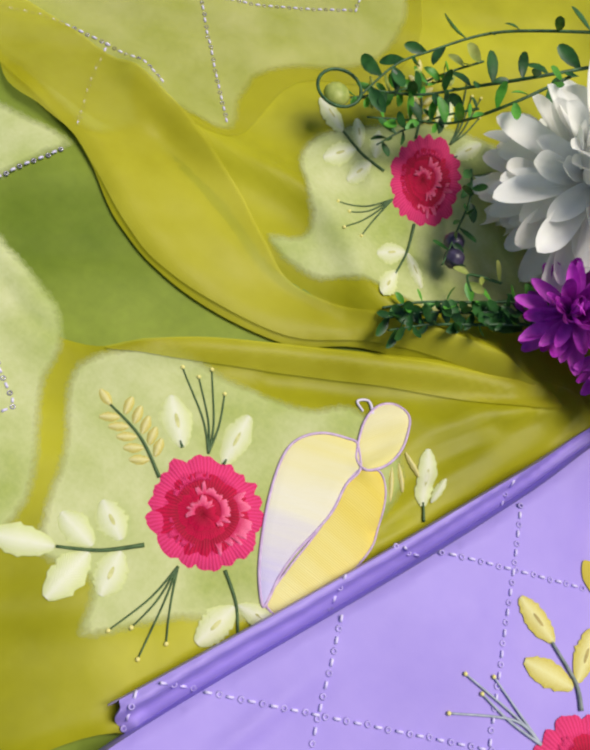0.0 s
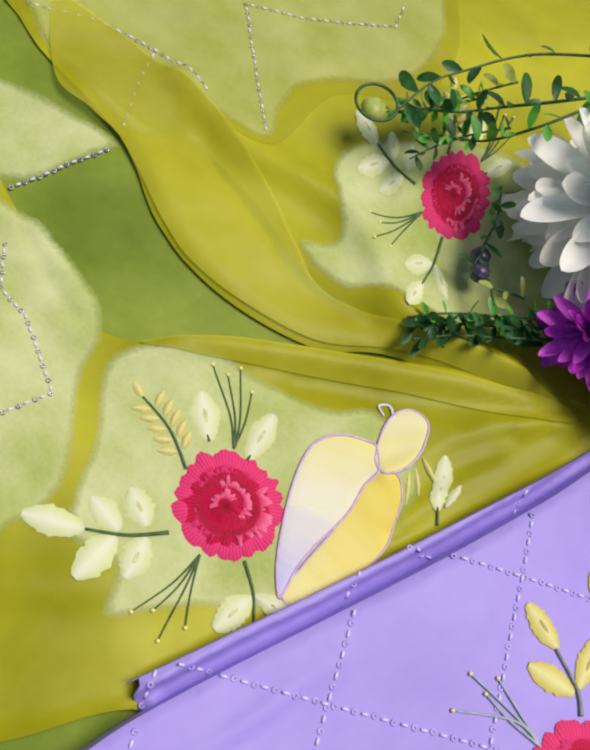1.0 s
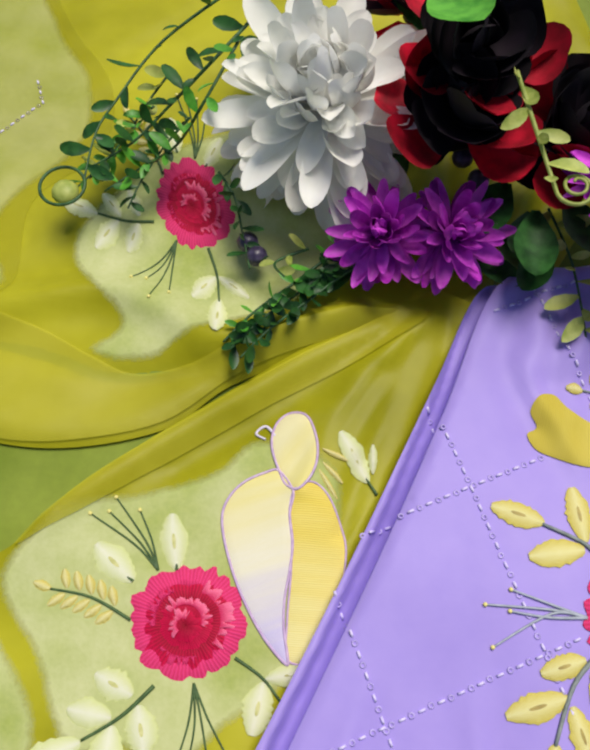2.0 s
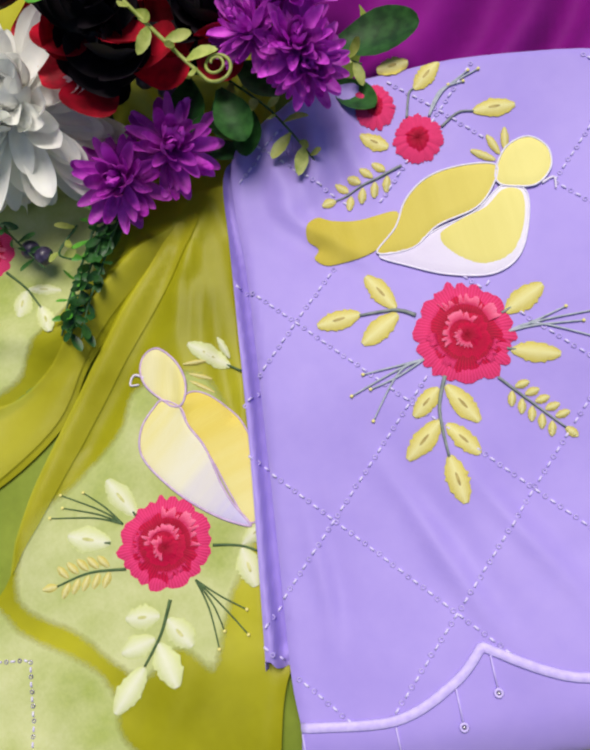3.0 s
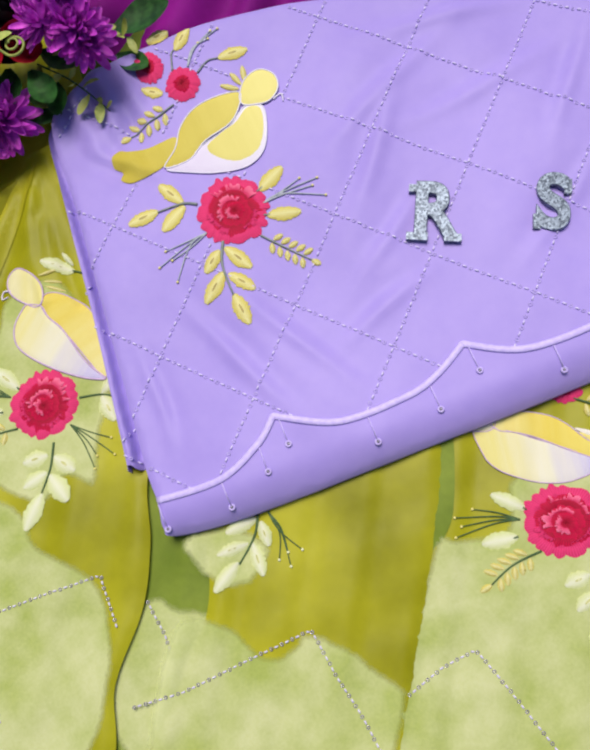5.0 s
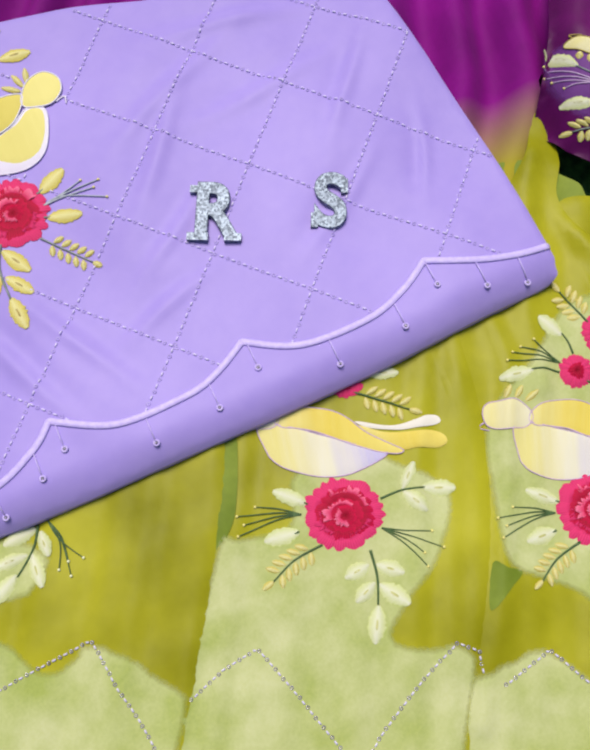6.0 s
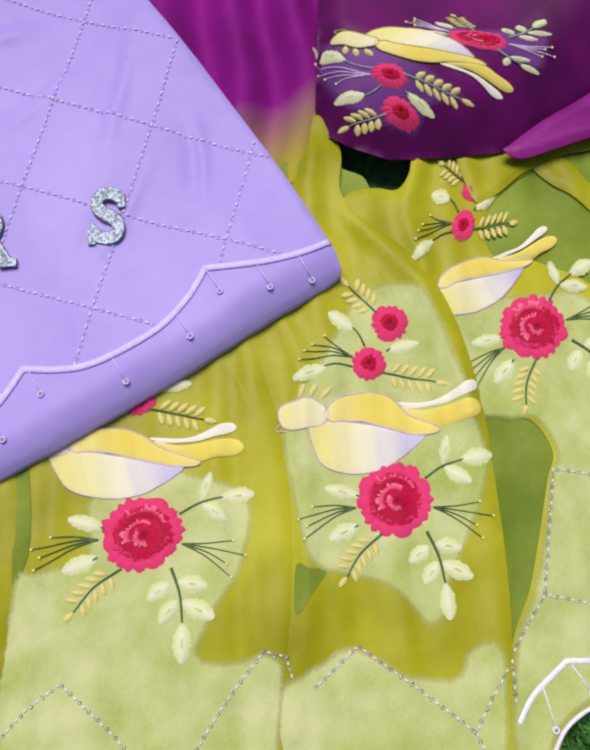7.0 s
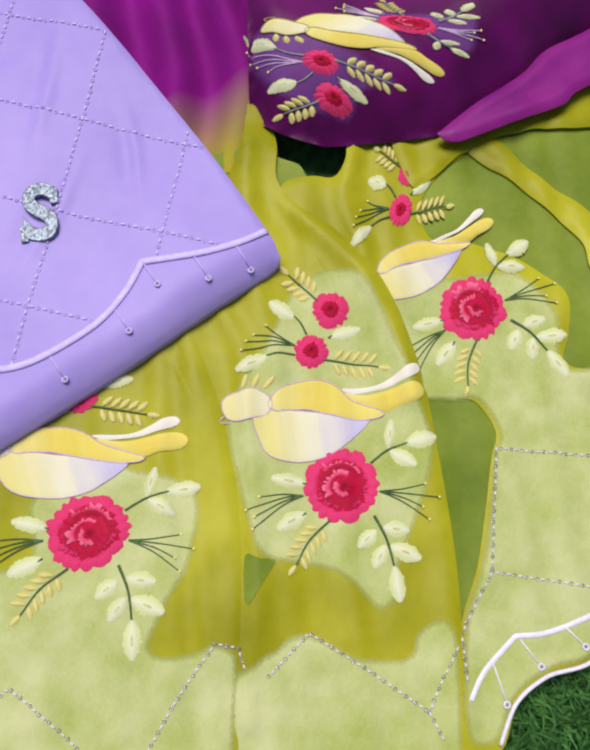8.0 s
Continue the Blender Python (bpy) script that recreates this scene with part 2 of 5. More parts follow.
class Cloth:
    """A sheet with an outline on the plan and a relief; things sewn on it follow the relief."""

    def __init__(self, outline, z, relief=0.0012, freq=9, seed=1, rim=0.0, extra=None, n=8):
        self.line = smooth_line(outline, n)
        self.z, self.relief, self.freq, self.seed, self.rim, self.extra = z, relief, freq, seed, rim, extra

    def height(self, xy):
        xy = np.atleast_2d(np.asarray(xy, float))
        h = self.z + self.relief * wob(xy, self.freq, self.seed) + self.relief * 0.35 * wob(xy, self.freq * 3.1, self.seed + 50)
        if self.rim:
            d = edge_distance(xy, self.line)
            h = h + self.rim * np.exp(-((d - 0.004) / 0.006) ** 2) - self.rim * 0.8 * np.exp(-(d / 0.0025) ** 2)
        if self.extra:
            h = h + self.extra(xy)
        return h

    def mesh(self, name, mat, step=0.0035, thick=0.0006, floor=None):
        return self.piece(name, self.line, mat, step, 0.0, thick, floor)

    def piece(self, name, line, mat, step=0.003, up=0.0008, thick=0.0006, floor=None, sewn=False):
        xy, tris = fill(line, step)
        z = self.height(xy) + up
        k = len(xy)
        low = z - thick if floor is None else np.full(k, floor)
        verts = np.concatenate([np.c_[xy, z], np.c_[xy, low]])
        count = {}
        for f in tris:
            for a, b in zip(f, f[1:] + f[:1]):
                count[(a, b)] = 1
        rim = [(a, b) for a, b in count if (b, a) not in count]
        d = edge_distance(xy, line) / 0.007
        uv = np.stack([d, d], 1)
        verts, uv = np.concatenate([verts, verts]), np.concatenate([uv, uv, uv, uv])
        w = 2 * k  # a cut edge stays crisp
        if sewn:
            return mesh_of(name, verts[:k], tris, [mat], uvs=uv[:k])
        faces = tris + [tuple(i + k for i in f[::-1]) for f in tris] + [(b + w, a + w, a + k + w, b + k + w) for a, b in rim]
        return mesh_of(name, verts, faces, [mat], uvs=uv)


def thing(name, label, category, group="", kind=""):
    return tagged(new(name), label, category, group, kind)


# ---- sewing ----
def tube(pts, radius, sides=6, taper=None, flat=1.0):
    pts = np.array(pts, float)
    k = len(pts)
    verts, faces = [], []
    for i in range(k):
        d = pts[min(i + 1, k - 1)] - pts[max(i - 1, 0)]
        d = d / (np.linalg.norm(d) + 1e-12)
        s = np.cross(d, (0, 0, 1.0) if abs(d[2]) < 0.9 else (1.0, 0, 0))
        s /= np.linalg.norm(s)
        u = np.cross(s, d)
        r = radius * (taper[i] if taper is not None else 1)
        for j in range(sides):
            a = 6.28319 * j / sides
            verts.append(pts[i] + r * (m_.cos(a) * s + m_.sin(a) * flat * u))
    for i in range(k - 1):
        for j in range(sides):
            a, b = i * sides + j, i * sides + (j + 1) % sides
            faces.append((a, b, b + sides, a + sides))
    faces += [tuple(range(sides))[::-1], tuple(range((k - 1) * sides, k * sides))]
    return verts, faces


def merge(pieces):
    """pieces: (verts, faces, slot, uvs or None)."""
    verts, faces, slots, uvs = [], [], [], []
    for v, f, s, uv in pieces:
        o = len(verts)
        verts += [tuple(p) for p in v]
        faces += [tuple(i + o for i in q) for q in f]
        slots += [s] * len(f)
        uvs += list(uv) if uv is not None else [(0.5, 0.5)] * len(v)
    return verts, faces, slots, uvs


def blob(c, r, flat=0.8, rings=4, seg=6):
    verts, faces = [(c[0], c[1], c[2] + r * flat)], []
    for i in range(1, rings):
        a = m_.pi * i / rings
        for j in range(seg):
            b = 6.28319 * j / seg
            verts.append((c[0] + r * m_.sin(a) * m_.cos(b), c[1] + r * m_.sin(a) * m_.sin(b), c[2] + r * flat * m_.cos(a)))
    verts.append((c[0], c[1], c[2] - r * flat))
    e = len(verts) - 1
    for j in range(seg):
        j2 = (j + 1) % seg
        faces.append((0, 1 + j, 1 + j2))
        for i in range(rings - 2):
            o = 1 + i * seg
            faces.append((o + j, o + seg + j, o + seg + j2, o + j2))
        o = 1 + (rings - 2) * seg
        faces.append((e, o + j2, o + j))
    return verts, faces


def ring_bead(c, r, tubr, seg=9, sides=5):
    verts, faces = [], []
    for i in range(seg):
        a = 6.28319 * i / seg
        for j in range(sides):
            b = 6.28319 * j / sides
            q = r + tubr * m_.cos(b)
            verts.append((c[0] + q * m_.cos(a), c[1] + q * m_.sin(a), c[2] + tubr * m_.sin(b)))
    for i in range(seg):
        for j in range(sides):
            i2, j2 = (i + 1) % seg, (j + 1) % sides
            faces.append((i * sides + j, i2 * sides + j, i2 * sides + j2, i * sides + j2))
    return verts, faces


def on(cl, xy, up):
    xy = np.atleast_2d(np.asarray(xy, float))
    return np.c_[xy, cl.height(xy) + up]


def bead_line(cl, pts, parent, gap=0.0042, size=0.0009, curve=False, limit=None, dark=BEAD, stitch=STITCH, up=0.0002):
    """A row of beads with stitches between them, along a line on the cloth."""
    p = smooth_line(pts, 10, False) if curve else np.array(pts, float)
    seg = np.hypot(*np.diff(p, axis=0).T)
    s = np.r_[0, np.cumsum(seg)]
    if s[-1] < gap:
        return
    rnd = random.Random(int(abs(p[0, 0] * 1e5 + p[0, 1] * 7e5)))
    pieces = []
    q = np.arange(0, s[-1], gap / 2)
    xy = np.stack([np.interp(q, s, p[:, 0]), np.interp(q, s, p[:, 1])], 1)
    ok = np.ones(len(xy), bool) if limit is None else limit(xy)
    w = on(cl, xy, up)
    for i in range(len(w) - 1):
        if not ok[i]:
            continue
        d = w[i + 1] - w[i]
        if i % 2 == 0:
            c = w[i] + np.array([rnd.uniform(-1, 1), rnd.uniform(-1, 1), 0]) * 0.0002
            v, f = ring_bead(c + (0, 0, -size * 0.08), size * 0.75, size * 0.34)
            pieces.append((v, f, 0, None))
        else:
            v, f = tube([w[i] - d * 0.32, w[i] + (0, 0, 0.0003), w[i] + d * 0.32], 0.0005, 5)
            pieces.append((v, f, 1, None))
    if pieces:
        v, f, sl, _ = merge(pieces)
        part("bead_trim", mesh_of("bead_trim", v, f, [dark, stitch], slots=sl), parent)["kind"] = "stuff"


class Motif:
    """Where an embroidery drawing lies on a cloth: the rose's centre, the two axes in rose radii, and how it narrows."""

    def __init__(self, cl, c, axes, lean=(0.0, 0.0)):
        self.cl, self.c, self.axes, self.lean = cl, np.array(c), np.array(axes), np.array(lean)
        self.flip = 1.0 if np.linalg.det(self.axes) > 0 else -1.0

    def xy(self, uv):
        uv = np.atleast_2d(np.asarray(uv, float))
        return self.c + uv @ self.axes.T / (1 + uv @ self.lean)[:, None]

    def on(self, uv, up):
        return on(self.cl, self.xy(uv), up)


def d_(a, b):
    """From the drawing's grid to rose radii round the rose's centre."""
    return np.array([(a - 383) / 114.5, (616 - b) / 114.5])


def o_(a, b):
    """The same for the organza's drawing, which has the rose at 713, 1015."""
    return np.array([(a - 713) / 80, (1015 - b) / 80])


def leaf_piece(mo, a, b, wid, eye, slot, hgt=0.0007, n=16, k=4, ragged=0.06, rnd=random):
    a, b = np.array(a, float), np.array(b, float)
    ax = b - a
    side = np.array([-ax[1], ax[0]]) / np.linalg.norm(ax)
    uv, hh, tex = [], [], []
    for i in range(n + 1):
        t = i / n
        w = wid * 0.5 * (m_.sin(m_.pi * min(1, t * 0.93 + 0.03)) ** 0.75 + 0.05)
        for j in range(k + 1):
            s = 2 * j / k - 1
            jit = 1 + ((0.035 if i % 2 else -0.035) + rnd.uniform(-ragged, ragged) * 2 if j in (0, k) else 0)
            uv.append(a + ax * t + side * w * s * jit)
            hh.append(hgt * (1 - s * s) * (0.3 + m_.sin(m_.pi * t)))
            tex.append((t + 0.22 * abs(s), abs(s)))
    w3 = mo.on(uv, 0.0004)
    w3[:, 2] += hh
    f = [(i * (k + 1) + j, i * (k + 1) + j + 1, (i + 1) * (k + 1) + j + 1, (i + 1) * (k + 1) + j) for i in range(n) for j in range(k)]
    if mo.flip < 0:
        f = [q[::-1] for q in f]
    out = [(w3, f, slot, tex)]
    if eye:
        pts = [a + ax * (0.5 + 0.15 * m_.cos(q)) + side * wid * 0.075 * m_.sin(q) for q in np.linspace(0, 6.283, 9)[:8]]
        p3 = mo.on(pts, 0.0004 + hgt * 1.35)
        out.append((p3, [tuple(range(8))[:: int(mo.flip)]], 2, None))
    return out


def stem_piece(mo, pts, rad, slot, n=6, up=0.0006, taper=True):
    line = smooth_line(pts, n, False)
    w = mo.on(line, up)
    v, f = tube(w, rad, 5, np.linspace(1.15, 0.7, len(w)) if taper else None)
    return (v, f, slot, None)


def sprig(name, mo, parent, stem, leaves, mats, tips=(), label="", rad=0.00055, plump=1.0):
    """A stem with leaves and, for stamens, beads at the tips, each a piece of its own. mats: leaf, stem, eyelet."""
    rnd = random.Random(len(leaves) * 7 + len(tips) + int(mo.c[0] * 1e4))
    v, f, s, uv = merge([stem_piece(mo, line, rad, 0) for line in stem])
    ob = part(name, mesh_of(name, v, f, [mats[1]], uvs=uv, slots=s), parent, label)
    for a, b, w in leaves:
        v, f, s, uv = merge(leaf_piece(mo, a, a + (np.array(b) - a) * (0.5 + 0.5 * plump), w * plump, mats[2] is not None and w > 0.25 and rnd.random() < 0.7, 0, rnd=rnd))
        part("leaf", mesh_of("leaf", v, f, [mats[0], mats[1], mats[2] or mats[0]], uvs=uv, slots=s), ob)
    for t in tips:
        v, f = blob(mo.on([t], 0.0007)[0], 0.0008)
        part("bead", mesh_of("bead", v, f, [mats[0]]), ob)


def disc_layer(mo, c, r0, r1, lobes, depth, hgt, base, slot, seed, arc=(0, 6.28319), flat=1.0):
    """A ring of scalloped satin-stitch petals round c, between two radii."""
    rnd = random.Random(seed)
    n, k = 110, 4
    ph = [rnd.uniform(-0.25, 0.25) for _ in range(lobes + 1)]
    am = [rnd.uniform(0.5, 1.35) for _ in range(lobes + 1)]
    uv, hh, tex = [], [], []
    for i in range(n + 1):
        th = arc[0] + (arc[1] - arc[0]) * i / n
        q = (i / n * lobes + 0.45 * m_.sin(18.85 * i / n + ph[0] * 24)) % lobes
        li = int(q)
        lob = abs(m_.sin(m_.pi * (q - li))) ** 0.6
        ro = r1 * (1 - depth + depth * lob * am[li]) + rnd.uniform(-0.022, 0.022)
        for j in range(k + 1):
            t = j / k
            r = r0 + (ro - r0) * t
            uv.append(np.array(c) + r * np.array([m_.cos(th), m_.sin(th) * flat]))
            hh.append(base + hgt * (1 - (2 * t - 0.9) ** 2 * 0.8) * (0.7 + 0.3 * lob) * (0 if j == k else 1))
            tex.append((i / n, t))
    w = mo.on(uv, 0.0)
    w[:, 2] += hh
    f = [(i * (k + 1) + j, i * (k + 1) + j + 1, (i + 1) * (k + 1) + j + 1, (i + 1) * (k + 1) + j) for i in range(n) for j in range(k)]
    if mo.flip < 0:
        f = [q[::-1] for q in f]
    return w, f, slot, tex


def rose(mo, parent, seed=1):
    ob = None
    layers = [
        ("embroidered_rose", (0, 0), 0.5, 1.0, 17, 0.13, 0.0009, 0.0004, PINK_OUT, (0, 6.28319)),
        ("petal_ring", (0.02, 0.0), 0.3, 0.79, 10, 0.17, 0.0009, 0.0008, CRIMSON, (0, 6.28319)),
        ("petal_ring", (0.0, 0.05), 0.50, 0.70, 5, 0.34, 0.0007, 0.0013, PINK_IN, (0.5, 2.5)),
        ("petal_ring", (-0.02, 0.0), 0.52, 0.68, 3, 0.3, 0.0007, 0.0013, PINK_OUT, (3.3, 4.6)),
        ("petal_ring", (0.02, -0.02), 0.54, 0.68, 3, 0.3, 0.0007, 0.0013, PINK_OUT, (5.2, 6.3)),
        ("petal_ring", (0.03, -0.03), 0.0, 0.50, 7, 0.18, 0.0008, 0.0014, CRIMSON, (0, 6.28319)),
        ("petal_ring", (-0.02, -0.03), 0.27, 0.45, 4, 0.36, 0.0006, 0.0020, PINK_IN, (1.0, 3.9)),
        ("petal_ring", (0.06, -0.05), 0.0, 0.28, 5, 0.2, 0.0008, 0.0021, CRIMSON, (0, 6.28319)),
        ("petal_ring", (0.04, -0.08), 0.10, 0.25, 3, 0.4, 0.0006, 0.0026, PINK_IN, (2.4, 5.4)),
    ]
    for i, (nm, c, r0, r1, lb, dp, hg, bs, mt, arc) in enumerate(layers):
        v, f, _, tex = disc_layer(mo, c, r0, r1, lb, dp, hg, bs, 0, seed * 31 + i, arc)
        o = part(nm, mesh_of(nm, v, f, [mt], uvs=tex), ob or parent, "" if ob else "hot pink satin-stitch rose with crimson heart")
        ob = ob or o


def bud(mo, parent, c, r, seed):
    v, f, _, tex = disc_layer(mo, c, 0.0, r, 9, 0.16, 0.0014, 0.0004, 0, seed)
    o = part("embroidered_bud", mesh_of("embroidered_bud", v, f, [PINK_OUT], uvs=tex), parent, "small round pink embroidered bud")
    v, f, _, tex = disc_layer(mo, c, 0.0, r * 0.55, 6, 0.2, 0.0014, 0.0012, 0, seed + 1)
    part("bud_heart", mesh_of("bud_heart", v, f, [CRIMSON], uvs=tex), o)


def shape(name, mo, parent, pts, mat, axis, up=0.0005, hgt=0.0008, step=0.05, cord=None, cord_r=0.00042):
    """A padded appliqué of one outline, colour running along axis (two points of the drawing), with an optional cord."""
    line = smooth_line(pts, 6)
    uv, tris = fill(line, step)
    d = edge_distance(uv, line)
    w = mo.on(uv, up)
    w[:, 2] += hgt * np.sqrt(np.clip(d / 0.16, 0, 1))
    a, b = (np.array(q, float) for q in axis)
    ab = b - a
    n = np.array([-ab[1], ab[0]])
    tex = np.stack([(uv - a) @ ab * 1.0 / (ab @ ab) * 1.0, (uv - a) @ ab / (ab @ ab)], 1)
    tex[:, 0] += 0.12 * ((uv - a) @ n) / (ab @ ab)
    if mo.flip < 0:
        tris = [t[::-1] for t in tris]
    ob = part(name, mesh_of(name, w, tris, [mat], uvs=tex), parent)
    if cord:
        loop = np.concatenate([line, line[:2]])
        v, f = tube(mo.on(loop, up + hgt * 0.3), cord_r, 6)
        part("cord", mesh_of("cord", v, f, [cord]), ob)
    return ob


def wheat(a, b, side=0.3, n=5, bend=0.0):
    """Stem and paired leaflets from a to b."""
    a, b = np.array(a), np.array(b)
    ax = b - a
    nn = np.array([-ax[1], ax[0]]) / np.linalg.norm(ax)
    pt = lambda t: a + ax * t + nn * bend * m_.sin(m_.pi * t)
    leaves = []
    for i in range(n):
        t = 0.22 + 0.72 * i / n
        for s in (1, -1):
            p = pt(t)
            leaves.append((p + nn * s * 0.05, p + ax / np.linalg.norm(ax) * side * 0.55 + nn * s * side, 0.16))
    leaves.append((pt(0.96), pt(0.96) + ax / np.linalg.norm(ax) * side, 0.17))
    return [[pt(0), pt(0.5), pt(0.97)]], leaves


def kurta_drawing(mo, parent, seed):
    """The kurta's drawing: rose with sprigs, the padded figure above it, two buds with sprigs."""
    thin = 0.0005
    leafm, stemm, eyem, fine = YELLOW, GREY_STEM, OUTLINE, PALE_STEM
    sprig("leaf_sprig", mo, parent, [[d_(460, 560), d_(480, 545)]], [(d_(468, 556), d_(543, 488), 0.42)], (leafm, stemm, eyem))
    sprig("leaf_sprig", mo, parent, [[d_(480, 635), d_(500, 634)]], [(d_(490, 636), d_(600, 632), 0.36)], (leafm, stemm, eyem))
    tips = [d_(598, 530), d_(655, 533), d_(682, 590), d_(640, 556)]
    sprig("stamen_sprig", mo, parent, [[d_(480, 598), d_(540, 565 + 4 * i), t] for i, t in enumerate(tips)], [], (leafm, fine, None), tips, rad=thin)
    tips = [d_(170, 735), d_(150, 785), d_(203, 832), d_(190, 765)]
    sprig("stamen_sprig", mo, parent, [[d_(300, 685), d_(248, 705 + 8 * i), t] for i, t in enumerate(tips)], [], (leafm, fine, None), tips, rad=thin)
    st, lv = wheat(d_(468, 700), d_(635, 792), 0.3, 5)
    sprig("wheat_sprig", mo, parent, st, lv, (YELLOW, stemm, None))
    sprig("leaf_sprig", mo, parent, [[d_(350, 715), d_(346, 790), d_(378, 888)]],
          [(d_(354, 735), d_(437, 802), 0.4), (d_(338, 742), d_(292, 812), 0.36), (d_(364, 818), d_(446, 872), 0.36),
           (d_(350, 812), d_(288, 906), 0.4), (d_(378, 885), d_(426, 984), 0.42)], (leafm, stemm, eyem), rad=0.0008)
    sprig("leaf_sprig", mo, parent, [[d_(272, 590), d_(225, 584), d_(148, 606)]],
          [(d_(150, 602), d_(58, 642), 0.36), (d_(226, 580), d_(152, 516), 0.38), (d_(232, 592), d_(162, 668), 0.4)], (leafm, stemm, eyem), rad=0.0008)
    rose(mo, parent, seed)
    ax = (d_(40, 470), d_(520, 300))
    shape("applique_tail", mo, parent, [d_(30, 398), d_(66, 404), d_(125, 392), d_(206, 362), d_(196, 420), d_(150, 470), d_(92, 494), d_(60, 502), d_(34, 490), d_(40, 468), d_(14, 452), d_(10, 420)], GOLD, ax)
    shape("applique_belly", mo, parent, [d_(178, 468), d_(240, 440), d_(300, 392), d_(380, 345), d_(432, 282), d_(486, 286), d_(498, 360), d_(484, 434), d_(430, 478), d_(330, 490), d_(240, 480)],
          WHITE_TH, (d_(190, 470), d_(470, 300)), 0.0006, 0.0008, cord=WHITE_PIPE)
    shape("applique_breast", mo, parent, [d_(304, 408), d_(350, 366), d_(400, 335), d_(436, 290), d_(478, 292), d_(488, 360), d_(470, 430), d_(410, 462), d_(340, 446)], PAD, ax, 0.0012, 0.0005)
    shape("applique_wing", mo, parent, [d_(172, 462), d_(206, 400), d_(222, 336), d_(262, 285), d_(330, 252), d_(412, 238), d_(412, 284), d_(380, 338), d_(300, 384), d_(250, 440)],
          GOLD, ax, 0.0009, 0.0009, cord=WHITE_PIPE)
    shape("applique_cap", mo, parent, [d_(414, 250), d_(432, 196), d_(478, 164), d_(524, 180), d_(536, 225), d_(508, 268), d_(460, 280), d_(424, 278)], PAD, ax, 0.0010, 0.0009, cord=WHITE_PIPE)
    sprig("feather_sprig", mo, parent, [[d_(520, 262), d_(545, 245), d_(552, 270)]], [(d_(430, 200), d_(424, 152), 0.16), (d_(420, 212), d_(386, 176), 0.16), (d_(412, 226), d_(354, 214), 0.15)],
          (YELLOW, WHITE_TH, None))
    st, lv = wheat(d_(205, 262), d_(62, 358), 0.3, 4)
    sprig("wheat_sprig", mo, parent, st, lv, (YELLOW, stemm, None))
    sprig("leaf_sprig", mo, parent, [[d_(285, 172), d_(318, 138), d_(352, 130)], [d_(206, 160), d_(205, 110), d_(214, 96)]],
          [(d_(350, 130), d_(442, 98), 0.32), (d_(216, 98), d_(262, 34), 0.34), (d_(128, 62), d_(196, 40), 0.3), (d_(106, 206), d_(172, 226), 0.3)], (leafm, stemm, eyem))
    tips = [d_(290, 82), d_(330, 45), d_(352, 38), d_(322, 70)]
    sprig("stamen_sprig", mo, parent, [[d_(255, 152), d_(272, 110 - 4 * i), t] for i, t in enumerate(tips)], [], (leafm, fine, None), tips, rad=thin)
    bud(mo, parent, d_(235, 203), 0.49, seed * 5)
    bud(mo, parent, d_(132, 142), 0.42, seed * 5 + 2)


